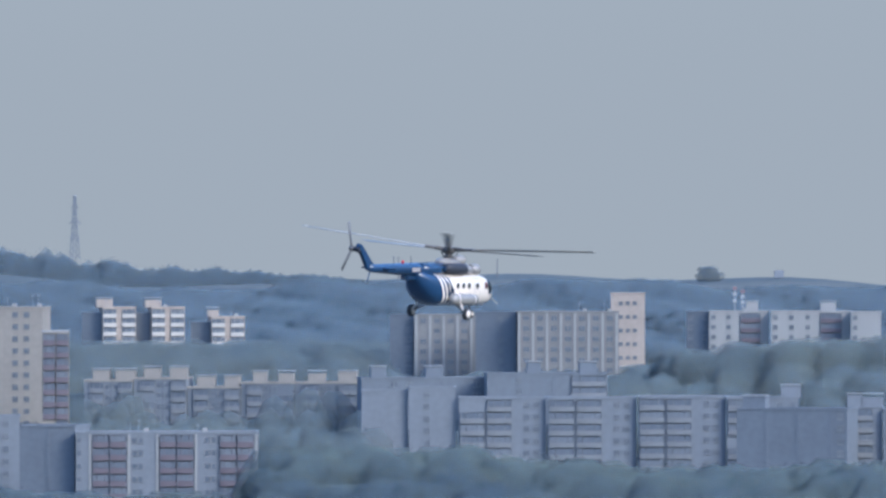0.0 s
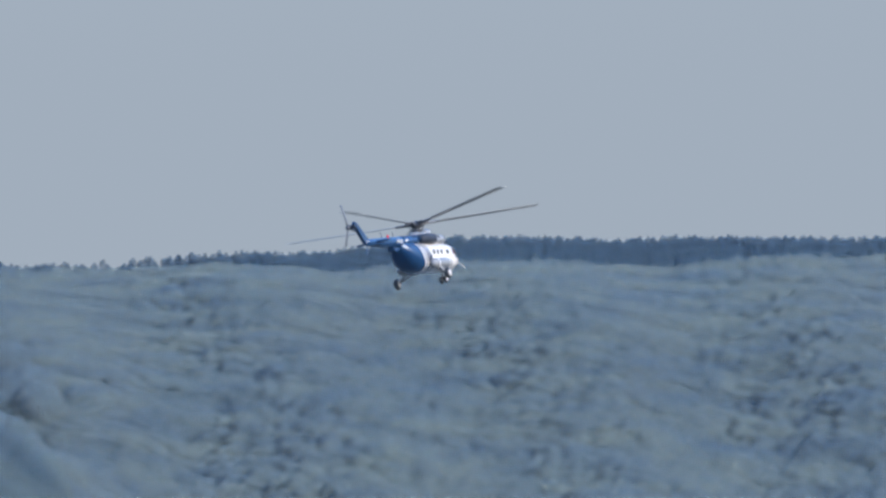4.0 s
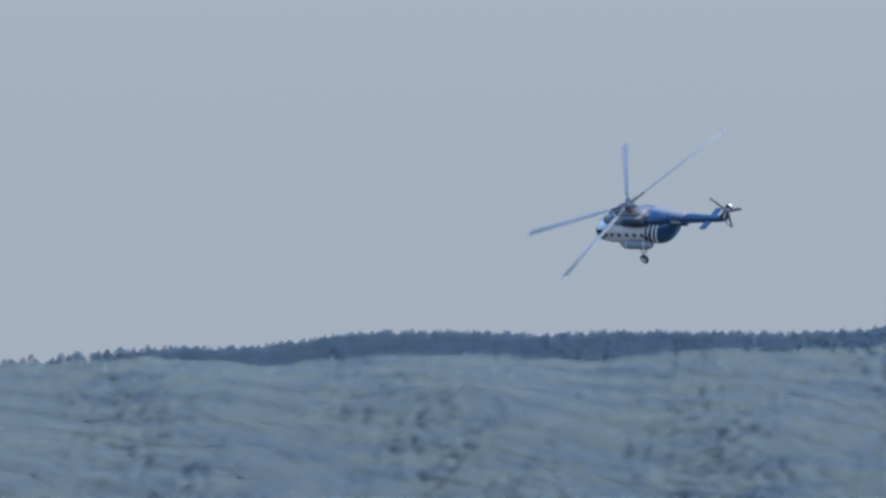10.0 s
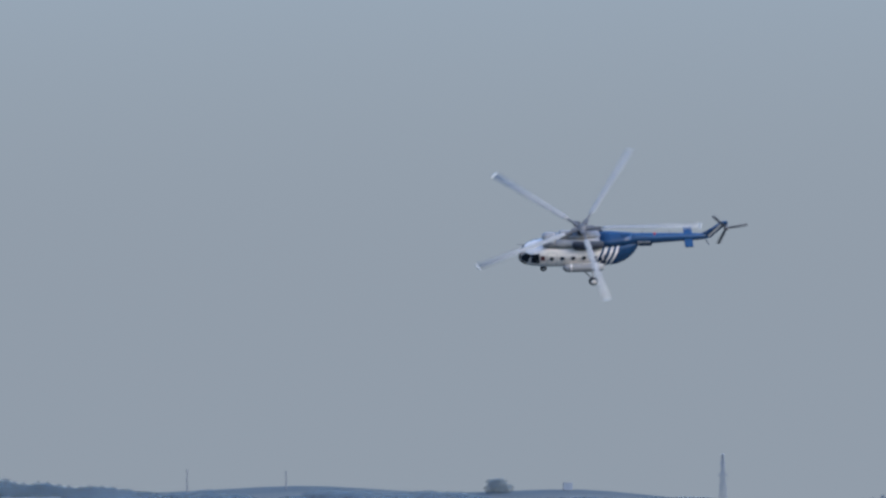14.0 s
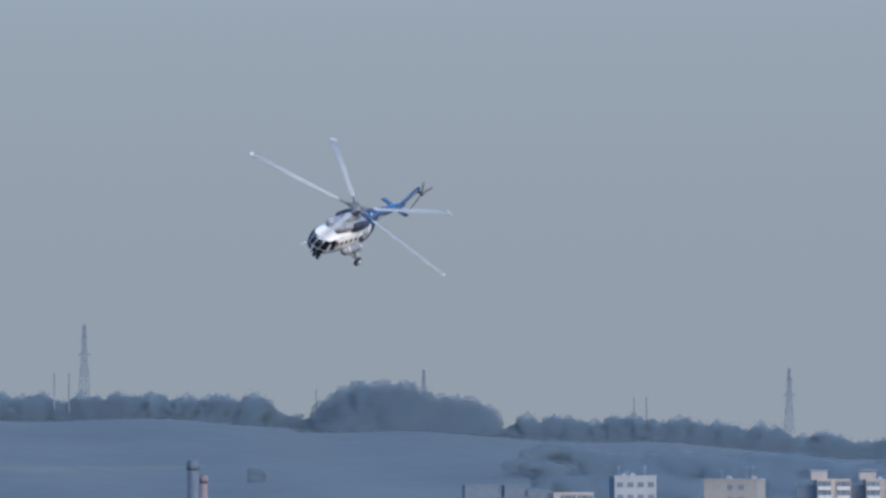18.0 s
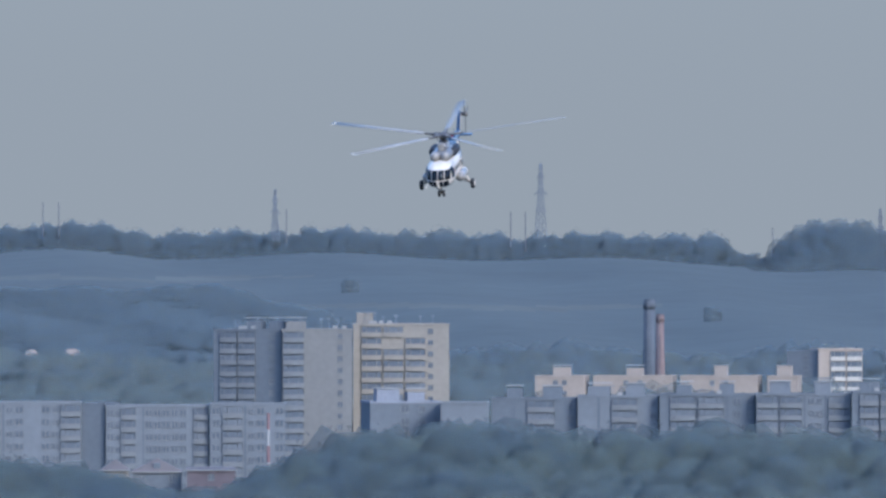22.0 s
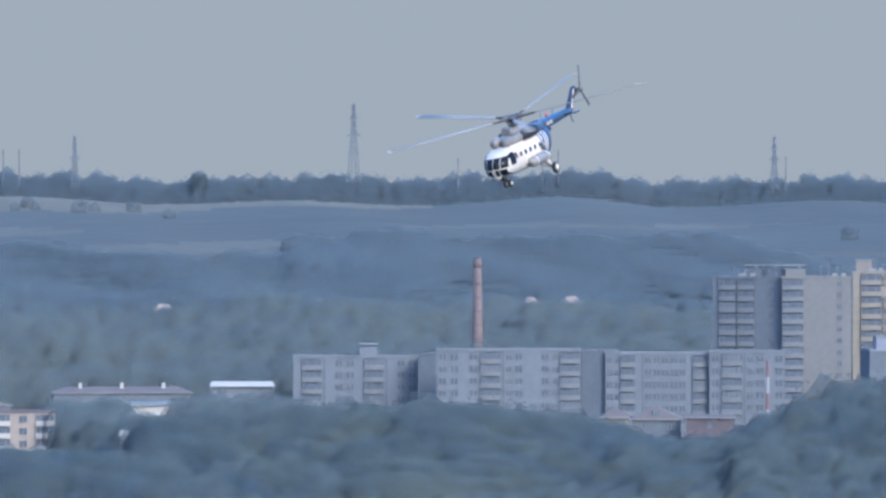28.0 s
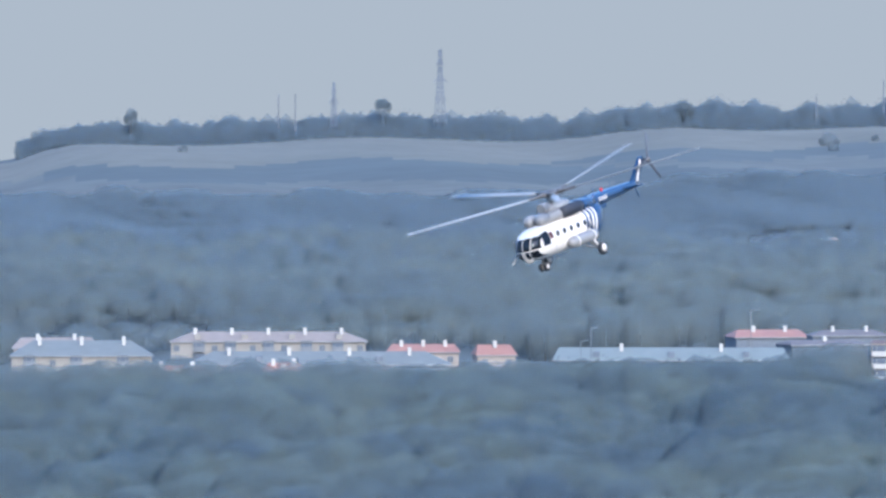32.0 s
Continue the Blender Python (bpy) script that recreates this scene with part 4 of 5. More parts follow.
def bent_tube(points, r, n=5):
    """One tube along a bent line."""
    bm = bmesh.new()
    pts = [Vector(p) for p in points]
    rings = []
    for i, p in enumerate(pts):
        t = (pts[min(i + 1, len(pts) - 1)] - pts[max(i - 1, 0)]).normalized()
        u = t.cross(Vector((0.31, 0.95, 0.07))).normalized()
        w = t.cross(u)
        rings.append([bm.verts.new(p + (u * math.cos(6.2832 * k / n) + w * math.sin(6.2832 * k / n)) * r) for k in range(n)])
    for a, b in zip(rings, rings[1:]):
        for k in range(n):
            bm.faces.new((a[k], a[(k + 1) % n], b[(k + 1) % n], b[k]))
    bm.faces.new(rings[0][::-1])
    bm.faces.new(rings[-1])
    bmesh.ops.recalc_face_normals(bm, faces=bm.faces)
    return bm


def lattice_pylon(h, v, tall, kind="pylon", d=3640):
    """A mast on the skyline: four legs, crossed braces and arms."""
    x, y, z = seat(h, d)
    z = level(v, d) - tall
    wide = tall * (0.055 if kind == "pylon" else 0.03)
    ob = thing("pylon" if kind == "pylon" else "mast", Matrix.Translation((x, y, z)) @ Matrix.Rotation(-(h - 784) * STEP + .5, 4, "Z"), "grey lattice power pylon on a hill crest" if kind == "pylon" else "thin grey mast on a hill crest",
               "pylon" if kind == "pylon" else "mast")
    k = 0.12
    if kind == "post":
        part("pole", tube(bmesh.new(), (0, 0, -3), (0, 0, tall), .42, .28, 8), POST, ob)
        part("crossarm", boxm(-1.0, 1.0, -.1, .1, tall * .9, tall * .9 + .2), POST, ob)
        return ob

    def half(q):
        return wide * .9 * (1 - q) ** 1.5 + tall * .016
    for sx in (-1, 1):
        for sy in (-1, 1):
            line = [(sx * half(i / 6), sy * half(i / 6), i / 6 * tall - (3 if i == 0 else 0)) for i in range(7)]
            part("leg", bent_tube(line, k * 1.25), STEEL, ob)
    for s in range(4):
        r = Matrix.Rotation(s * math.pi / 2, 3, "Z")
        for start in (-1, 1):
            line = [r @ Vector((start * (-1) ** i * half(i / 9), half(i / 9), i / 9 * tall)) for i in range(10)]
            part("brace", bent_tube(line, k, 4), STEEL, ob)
    for q, w in ((.33, .075), (.57, .10), (.81, .055)):
        z0, w = tall * q, tall * w
        bm = bent_tube([(-w, 0, z0), (-half(q), 0, z0 - .25), (half(q), 0, z0 - .25), (w, 0, z0)], k * 1.5)
        for side in (-1, 1):
            tube(bm, (side * w, 0, z0), (side * half(q), half(q) * .9, z0 + 1.5), k, k, 5)
            tube(bm, (side * w, 0, z0), (side * half(q), -half(q) * .9, z0 + 1.5), k, k, 5)
            tube(bm, (side * w, 0, z0), (side * w, 0, z0 - 1.5), k * 1.4, k * 1.2, 5)
        part("crossarm", bm, STEEL, ob)
    part("peak", tube(bmesh.new(), (0, 0, tall * .97), (0, 0, tall * 1.03), .2, .08, 5), STEEL, ob)
    return ob


def skyline_masts():
    for h, v, tall in ((133, 347, 36), (-1113, 270, 40), (-513, 350, 26), (-1583, 316, 30), (-2327, 257, 42), (-2820, 313, 30), (-3729, 284, 42), (-3917, 342, 26)):
        lattice_pylon(h, v, tall)
    lattice_pylon(1652, 428, 30, "pylon", 3900)
    for h, v, tall in ((-141, 397, 18), (-119, 398, 18), (-703, 384, 20), (-1166, 354, 20), (-1140, 355, 20), (-1563, 350, 18), (-1993, 338, 24), (-1965, 338, 24), (-2142, 352, 18), (-2946, 338, 24), (-2918, 338, 24),
                       (-3064, 364, 22), (-4015, 362, 20), (-3985, 362, 20), (705, 455, 12), (880, 458, 10)):
        lattice_pylon(h, v, tall, "post")
    x, y, z = seat(1378, 3650)
    ob = thing("tank_tower", Matrix.Translation((x, y, level(502, 3650))), "small boxy tower on posts on the skyline", "tower")
    part("tank", boxm(-2.6, 2.6, -2.6, 2.6, 3, 7.6, bevel=.2), STEEL, ob)
    for sx in (-2, 2):
        for sy in (-2, 2):
            part("leg", tube(bmesh.new(), (sx, sy, -4), (sx, sy, 3.05), .25, .25, 6), STEEL, ob)


def chimney(label, h, v, d, r0, r1, mat, bands=True):
    x, y, z = seat(h, d)
    tall = level(v, d) - z + 1
    ob = thing("factory_chimney", Matrix.Translation((x, y, z - 1)), label, "chimney")
    part("shaft", lathe(bmesh.new(), [(r0, 0), (r0 * .8 + r1 * .2, tall * .3), (r1, tall * .93)], 20), mat, ob)
    part("collar", lathe(bmesh.new(), [(r1 * 1.06, tall * .925), (r1 * 1.12, tall * .96), (r1 * 1.06, tall)], 20), mat, ob)
    part("flue_rim", lathe(bmesh.new(), [(r1 * .9, tall), (r1 * .9, tall + .3)], 16), DARK_BRICK, ob)
    if bands:
        for i in range(6):
            z0 = tall * (.25 + .11 * i)
            r = r0 + (r1 - r0) * (z0 / tall / .93)
            part("hoop", lathe(bmesh.new(), [(r + .1, z0), (r + .1, z0 + .22)], 20), DARK_BRICK, ob)
    bm = bmesh.new()
    for s in (-.25, .25):
        tube(bm, (s, -r0 - .1, 1), (s, -r1 - .15, tall), .05, .05, 5)
    part("ladder", bm, STEEL, ob)


def church():
    d = 2000
    x, y, z = seat(1775, d)
    a = (1775 - 784) * STEP
    ob = thing("church", Matrix.Translation((x, y, z - 1)) @ Matrix.Rotation(-a, 4, "Z"), "brick church with blue domes and gilded crosses", "church")
    zt = level(600, d) - z + 1
    part("nave", boxm(-6, 6, 0, 12, 0, zt - 4), BRICK, ob)
    for h, v, r in ((1748, 563, 1.9), (1802, 575, 2.6)):
        px = (h - 1775) * STEP * d
        base = level(v, d) - z + 1
        part("drum", lathe(bmesh.new(), [(r * .8, zt - 6), (r * .8, base - r * 1.3)], 16, Matrix.Translation((px, 3, 0))), BRICK if r < 2 else WHITE_TRIM, ob)
        part("dome", lathe(bmesh.new(), [(r * .8, -r * 1.35), (r * 1.05, -r * .95), (r * 1.12, -r * .5), (r * .95, 0), (r * .6, r * .5), (r * .25, r * .95), (r * .08, r * 1.4), (.05, r * 1.7)], 24, Matrix.Translation((px, 3, base))), DOME_BLUE, ob, "shiny blue dome")
        top = base + r * 1.6
        part("ball", lathe(bmesh.new(), [(.1, 0), (.5, .25), (.6, .6), (.4, 1.0), (.08, 1.2)], 12, Matrix.Translation((px, 3, top))), GOLD, ob, "gilded ball")
        bm = boxm(px - .12, px + .12, 2.9, 3.1, top + 1, top + 4.6)
        box(bm, px - .9, px + .9, 2.92, 3.08, top + 3.1, top + 3.35)
        box(bm, px - .5, px + .5, 2.92, 3.08, top + 3.9, top + 4.1)
        part("cross", bm, GOLD, ob, "gilded cross")


def banded_mast():
    x, y, z = seat(-1595, 1345)
    ob = thing("banded_mast", Matrix.Translation((x, y, z)), "slim mast painted in red and white bands", "mast")
    top = level(711, 1345) - z
    for i in range(8):
        part("band", tube(bmesh.new(), (0, 0, top * i / 8), (0, 0, top * (i + 1) / 8), .48 - .02 * i, .46 - .02 * i, 10), MAST_WHITE if i % 2 == 0 else MAST_RED, ob)


def track_cut():
    """The bare track that climbs the wooded hill."""
    co, quad = [], []
    ds = np.arange(2395, 2905, 12)
    for d in ds:
        for s in (-4.5, -1.5, 1.5, 4.5):
            h = float(np.interp(d, [p[1] for p in TRACK[::-1]], [p[0] for p in TRACK[::-1]])) + s
            x, y = where(h, d)
            co.append((x, y, float(ground_z(h, d)) + 0.3))
    for i in range(len(ds) - 1):
        for j in range(3):
            quad.append((i * 4 + j, i * 4 + j + 1, i * 4 + j + 5, i * 4 + j + 4))
    ob = new("track", mesh_from("track", np.array(co), np.array(quad), [SOIL]))
    tagged(ob, "bare earth track cut straight up a wooded hill", "track", kind="structure")


def lamp_posts():
    for h, v, d in ((-3462, 777, 1412), (-3179, 745, 1500), (-3480, 800, 1410)):
        x, y, z = seat(h, d)
        top = level(v, d) - z
        ob = thing("street_lamp", Matrix.Translation((x, y, z)), "slim pale street lamp among low houses", "street lamp", "street lamps")
        part("pole", tube(bmesh.new(), (0, 0, -.5), (0, 0, top), .13, .09, 8), RAIL, ob)
        part("arm", tube(bmesh.new(), (0, 0, top - .1), (1.1, 0, top + .15), .08, .07, 6), RAIL, ob)
        part("lamp_head", boxm(.9, 1.7, -.2, .2, top + .08, top + .26, bevel=.05), STEEL, ob)


def roof_masts():
    for h, v in ((1300, 506), (1314, 512)):
        d = 1803
        x, y = where(h, d)
        z = level(550, d) - .6
        top = level(v, d) - z
        ob = thing("antenna_mast", Matrix.Translation((float(x), float(y), z)), "slim antenna mast with panels on a flat roof", "antenna", "antennas on a roof")
        part("pole", tube(bmesh.new(), (0, 0, 0), (0, 0, top), .14, .09, 8), MAST_WHITE, ob)
        for q in (.45, .7, .92):
            part("panel", boxm(-.55, .55, -.2, .2, top * q - .5, top * q + .35, bevel=.04), MAST_WHITE if q < .9 else MAST_RED, ob)


lamp_posts()
town_west()
town_north()
low_houses()
skyline_masts()
chimney("slender orange brick factory chimney", -2108, 531, 1750, 1.7, 1.05, BRICK)
chimney("short orange brick factory chimney", -902, 537, 1800, 1.5, 1.1, BRICK, False)
chimney("dark grey factory chimney beside an orange one", -921, 512, 1815, 1.9, 1.6, DARK_BRICK, False)
church()
banded_mast()
track_cut()
roof_masts()


# ---------------------------------------------------------------- the helicopter: nose to +x, left to +y, rotor hub at the origin
def livery(name):
    """Paint of the hull: white forward, blue aft, with three slanting white stripes between."""
    m = material(name, (1, 1, 1), 0.16, spread=0.05, grain=2, patch=0.6, spec=0.6)
    n, k = m.node_tree.nodes, m.node_tree.links
    b = n["Principled BSDF"]
    tone = b.inputs["Base Color"].links[0].from_socket
    tc, sep = n.new("ShaderNodeTexCoord"), n.new("ShaderNodeSeparateXYZ")
    k.new(tc.outputs["Object"], sep.inputs[0])
    mad = n.new("ShaderNodeMath")
    mad.operation = "MULTIPLY_ADD"
    mad.inputs[1].default_value = 0.45
    k.new(sep.outputs["Z"], mad.inputs[0])
    k.new(sep.outputs["X"], mad.inputs[2])
    rng = n.new("ShaderNodeMapRange")
    rng.inputs[1].default_value, rng.inputs[2].default_value = -6.0, 6.0
    k.new(mad.outputs[0], rng.inputs[0])
    ramp = n.new("ShaderNodeValToRGB")
    ramp.color_ramp.interpolation = "CONSTANT"
    blue, white = (0.014, 0.040, 0.092, 1), (0.70, 0.61, 0.50, 1)
    el = ramp.color_ramp.elements
    edges = [(-4.05, white), (-3.83, blue), (-3.58, white), (-3.33, blue), (-3.08, white), (-2.8, blue), (-2.55, white)]
    el[0].position, el[0].color = 0.0, blue
    el[1].position, el[1].color = (edges[0][0] + 6) / 12, edges[0][1]
    for p, c in edges[1:]:
        e = el.new((p + 6) / 12)
        e.color = c
    k.new(rng.outputs[0], ramp.inputs[0])
    mul = n.new("ShaderNodeMix")
    mul.data_type, mul.blend_type = "RGBA", "MULTIPLY"
    mul.inputs[0].default_value = 1
    k.new(ramp.outputs[0], mul.inputs[6])
    k.new(tone, mul.inputs[7])
    k.new(mul.outputs[2], b.inputs["Base Color"])
    return m


HULL = [(5.56, -3.02, .04, .04), (5.52, -3.02, .30, .28), (5.42, -3.0, .50, .46), (5.2, -2.95, .74, .66), (4.8, -2.86, .97, .84), (4.3, -2.80, 1.13, .99), (3.6, -2.76, 1.22, 1.10), (2.6, -2.75, 1.25, 1.16), (1, -2.75, 1.25, 1.18),
        (-1, -2.75, 1.25, 1.18), (-2.4, -2.73, 1.25, 1.17), (-3.1, -2.66, 1.21, 1.12), (-3.7, -2.5, 1.12, 1.0), (-4.2, -2.3, .96, .84), (-4.6, -2.08, .74, .62), (-4.9, -1.85, .46, .4), (-5.1, -1.7, .2, .2)]


def hull_point(x, a, grow=0.0):
    xs = [p[0] for p in HULL][::-1]
    z, w, h = (float(np.interp(x, xs, [p[i] for p in HULL][::-1])) for i in (1, 2, 3))
    c, s = math.cos(a), math.sin(a)
    e = 0.82
    return Vector((x, math.copysign(abs(c) ** e, c) * (w + grow), z + math.copysign(abs(s) ** e, s) * (h + grow)))


def loft(bm, sections, n=28, e=1.0):
    """A skin over rounded sections (x, y, z, half width, half height)."""
    rings = []
    for x, yc, zc, w, h in sections:
        ring = []
        for i in range(n):
            a = 2 * math.pi * i / n
            c, s = math.cos(a), math.sin(a)
            ring.append(bm.verts.new((x, yc + math.copysign(abs(c) ** e, c) * w, zc + math.copysign(abs(s) ** e, s) * h)))
        rings.append(ring)
    for p, q in zip(rings, rings[1:]):
        for i in range(n):
            f = bm.faces.new((p[i], p[(i + 1) % n], q[(i + 1) % n], q[i]))
            f.smooth = True
    bm.faces.new(rings[0][::-1])
    bm.faces.new(rings[-1])
    bmesh.ops.recalc_face_normals(bm, faces=bm.faces)
    return bm


def hull_patch(x0, x1, a0, a1, grow=0.025, nx=5, na=5):
    """A curved panel that lies on the hull."""
    bm = bmesh.new()
    g = [[bm.verts.new(hull_point(x0 + (x1 - x0) * i / nx, radians(a0 + (a1 - a0) * j / na), grow)) for j in range(na + 1)] for i in range(nx + 1)]
    for i in range(nx):
        for j in range(na):
            f = bm.faces.new((g[i][j], g[i + 1][j], g[i + 1][j + 1], g[i][j + 1]))
            f.smooth = True
    r = bmesh.ops.solidify(bm, geom=bm.faces[:], thickness=0.02)
    bmesh.ops.recalc_face_normals(bm, faces=bm.faces)
    return bm


def nose_pane(y0, y1, z0, z1, n=5):
    """A pane on the rounded nose, bounded by two widths and two heights."""
    def front(y, z):
        lo, hi = 3.6, 5.55
        xs = [p[0] for p in HULL][::-1]
        for _ in range(24):
            x = (lo + hi) / 2
            zc, w, h = (float(np.interp(x, xs, [p[i] for p in HULL][::-1])) for i in (1, 2, 3))
            inside = (abs(y) / w) ** 2.44 + (abs(z - zc) / h) ** 2.44 < 1
            lo, hi = (x, hi) if inside else (lo, x)
        return lo + .03
    bm = bmesh.new()
    g = [[bm.verts.new((front(y, z), y * 1.015, z)) for y in np.linspace(y0, y1, n + 1)] for z in np.linspace(z0, z1, n + 1)]
    for i in range(n):
        for j in range(n):
            f = bm.faces.new((g[i][j], g[i][j + 1], g[i + 1][j + 1], g[i + 1][j]))
            f.smooth = True
    bmesh.ops.solidify(bm, geom=bm.faces[:], thickness=0.02)
    bmesh.ops.recalc_face_normals(bm, faces=bm.faces)
    return bm


def helicopter():
    paint = livery("white_and_blue_hull_paint")
    blue = material("blue_aircraft_paint", (0.014, 0.040, 0.092), 0.14, spread=0.08, grain=2, patch=0.5, spec=0.7)
    white = material("white_aircraft_paint", (0.70, 0.61, 0.50), 0.3, spread=0.05, grain=2, spec=0.5)
    grey = material("grey_cowling_paint", (0.24, 0.222, 0.20), 0.2, spread=0.1, grain=2, spec=0.5)
    dark = material("exhaust_black", (0.025, 0.027, 0.035), 0.6, spread=0.3)
    glazing = material("dark_cockpit_glazing", (0.012, 0.016, 0.022), 0.06, spread=0.1, spec=0.6)
    metal = material("worn_hub_metal", (0.13, 0.12, 0.11), 0.5, 0.3, spread=0.15)
    blade = material("grey_blade_coating", (0.28, 0.26, 0.225), 0.4, spread=0.12, grain=1.5, spec=0.3)
    tail_grey = material("dark_tail_blade_coating", (0.075, 0.075, 0.078), 0.45, spread=0.1)
    blade_tip = material("pale_blade_tip", (0.40, 0.38, 0.33), 0.5, spread=0.05)
    tyre = material("tyre_rubber", (0.03, 0.03, 0.032), 0.8, spread=0.2)
    maroon = material("maroon_window_blind", (0.10, 0.014, 0.02), 0.5, spread=0.2)
    navy = material("navy_lettering_paint", (0.016, 0.028, 0.06), 0.35, spread=0.1)
    seam = material("grey_door_seam", (0.24, 0.22, 0.20), 0.6)
    red = material("red_beacon_glass", (0.6, 0.03, 0.035), 0.2)
    ob = thing("helicopter", Matrix(), "white and blue twin-engined transport helicopter in flight", "helicopter")
    hull = part("fuselage", loft(bmesh.new(), [(x, 0, z, w, h) for x, z, w, h in HULL], 36, 0.82), paint, ob, "white hull with blue tail end and slanting stripes")
    # glazing of the nose: an upper row of five panes, a lower row of three, and a bulged side window on each side
    for y0, y1 in ((-.99, -.56), (-.51, -.025), (.025, .51), (.56, .99)):
        part("windscreen_pane", nose_pane(y0, y1, -3.0, -2.2), glazing, hull)
    for y0, y1 in ((-.86, -.44), (-.40, -.13), (.13, .40), (.44, .86)):
        part("chin_pane", nose_pane(y0, y1, -3.62, -3.07), glazing, hull)
    part("chin_fairing", lathe(bmesh.new(), [(.02, .30), (.16, .24), (.27, .10), (.30, -.1), (.26, -.4)], 16, Matrix.Translation((4.95, 0, -3.58)) @ Matrix.Rotation(radians(100), 4, "Y")), white, ob, "white fairing under the nose")
    for a0, a1 in ((-6, 38), (142, 186)):
        part("cockpit_side_window", hull_patch(3.78, 4.5, a0, a1, 0.05), glazing, hull, "bulged dark side window")
    for s in (-1, 1):
        def flank(x0, x1, lo, hi, grow):
            return hull_patch(x0, x1, *((lo, hi) if s > 0 else (180 - hi, 180 - lo)), grow)
        part("window_blind", flank(3.3, 3.68, 4, 26, 0.02), maroon, hull, "dark red panel behind the cockpit window")
        # sliding door to the left, a plain hatch to the right
        x0, x1 = (2.25, 3.1) if s > 0 else (1.75, 2.55)
        for a, b in ((x0, x0 + .035), (x1, x1 + .035)):
            part("door_seam", flank(a, b, -38, 40, 0.012), seam, hull)
        for a in (-38, 38):
            part("door_rail", flank(x0 + .04, x1 - .005, a, a + 2.2, 0.014), seam, hull)
        for x in (2.68, 1.75, .8, -.15, -1.1) if s > 0 else (2.15, .95, .15, -.65):
            bm = lathe(bmesh.new(), [(.175, -.02), (.175, .05), (.08, .06)], 16, Matrix.Translation((x, s * 1.235, -2.45)) @ Matrix.Rotation(-s * radians(90), 4, "X"))
            glass_pane = part("porthole", bm, glazing, hull)
            part("porthole_rim", lathe(bmesh.new(), [(.18, -.02), (.18, .03), (.225, .03), (.225, -.02)], 18, Matrix.Translation((x, s * 1.235, -2.45)) @ Matrix.Rotation(-s * radians(90), 4, "X")), seam, ob)
        # slanting bars of a painted emblem before the stripes
        for i in range(3):
            part("emblem_bar", flank(-2.08 + .36 * i, -1.90 + .36 * i, -14 - 8 * i, 22 - 10 * i, 0.016), navy, hull)
        # fuel tank along the flank
        bm = lathe(bmesh.new(), [(.05, -1.85), (.26, -1.75), (.38, -1.5), (.41, -1.1), (.41, 1.1), (.38, 1.5), (.26, 1.75), (.05, 1.85)], 18, Matrix.Translation((-.1, s * 1.42, -3.38)) @ Matrix.Rotation(radians(90), 4, "Y"))
        tank = part("fuel_tank", bm, grey, ob, "grey side fuel tank")
        for x in (-1.2, 1.0):
            part("tank_strap", lathe(bmesh.new(), [(.42, -.05), (.42, .05)], 18, Matrix.Translation((x, s * 1.42, -3.38)) @ Matrix.Rotation(radians(90), 4, "Y")), white, tank)
        # engine intake, exhaust
        part("intake_dome", lathe(bmesh.new(), [(.05, .66), (.24, .6), (.37, .44), (.42, .2), (.41, -.2), (.37, -.5)], 18, Matrix.Translation((2.85, s * .44, -1.34)) @ Matrix.Rotation(radians(90), 4, "Y")), grey, ob, "grey dome before the engine intake")
        ex = part("exhaust", loft(bmesh.new(), [(.9, s * .82, -1.3, .1, .26), (.7, s * .9, -1.3, .32, .38), (-.9, s * .92, -1.3, .36, .40), (-1.7, s * .88, -1.28, .3, .34), (-1.9, s * .85, -1.28, .1, .2)], 18), dark, ob, "blackened engine exhaust")
        # registration marks as bars on the boom
        for i in range(5):
            part("marking_bar", boxm(-5.0 - .24 * i, -4.9 - .24 * i, s * .545 - .012, s * .545 + .012, -1.56, -1.30), white, ob)
        # main leg
        leg = part("main_leg", tube(bmesh.new(), (-.9, s * 1.1, -3.55), (-.95, s * 2.05, -4.3), .085, .07, 10), metal, ob)
        part("shock_strut", tube(bmesh.new(), (-1.0, s * 1.28, -2.9), (-.97, s * 1.98, -4.2), .075, .06, 10), white, ob)
        part("drag_brace", tube(bmesh.new(), (.25, s * 1.1, -3.65), (-.9, s * 1.98, -4.28), .05, .05, 8), metal, ob)
        wheel = part("main_wheel", lathe(bmesh.new(), [(.2, -.16), (.36, -.165), (.42, -.1), (.435, 0), (.42, .1), (.36, .165), (.2, .16)], 22, Matrix.Translation((-.95, s * 2.2, -4.35)) @ Matrix.Rotation(radians(90), 4, "X")), tyre, ob)
        part("rim", lathe(bmesh.new(), [(.06, -.19), (.27, -.172), (.27, .172), (.06, .19)], 16, Matrix.Translation((-.95, s * 2.2, -4.35)) @ Matrix.Rotation(radians(90), 4, "X")), white, wheel, "white wheel rim")
        front = part("nose_wheel", lathe(bmesh.new(), [(.12, -.1), (.26, -.1), (.3, 0), (.26, .1), (.12, .1)], 18, Matrix.Translation((3.35, s * .2, -4.45)) @ Matrix.Rotation(radians(90), 4, "X")), tyre, ob)
        part("rim", lathe(bmesh.new(), [(.04, -.115), (.15, -.105), (.15, .105), (.04, .115)], 14, Matrix.Translation((3.35, s * .2, -4.45)) @ Matrix.Rotation(radians(90), 4, "X")), white, front, "white wheel rim")
        part("stabiliser", boxm(-9.75, -9.0, min(s * .2, s * 1.4), max(s * .2, s * 1.4), -1.46, -1.35, bevel=.04), blue, ob, "blue horizontal stabiliser")
    part("air_probe", tube(bmesh.new(), (4.9, -.9, -3.3), (5.4, -1.1, -3.7), .03, .025, 6), white, ob)
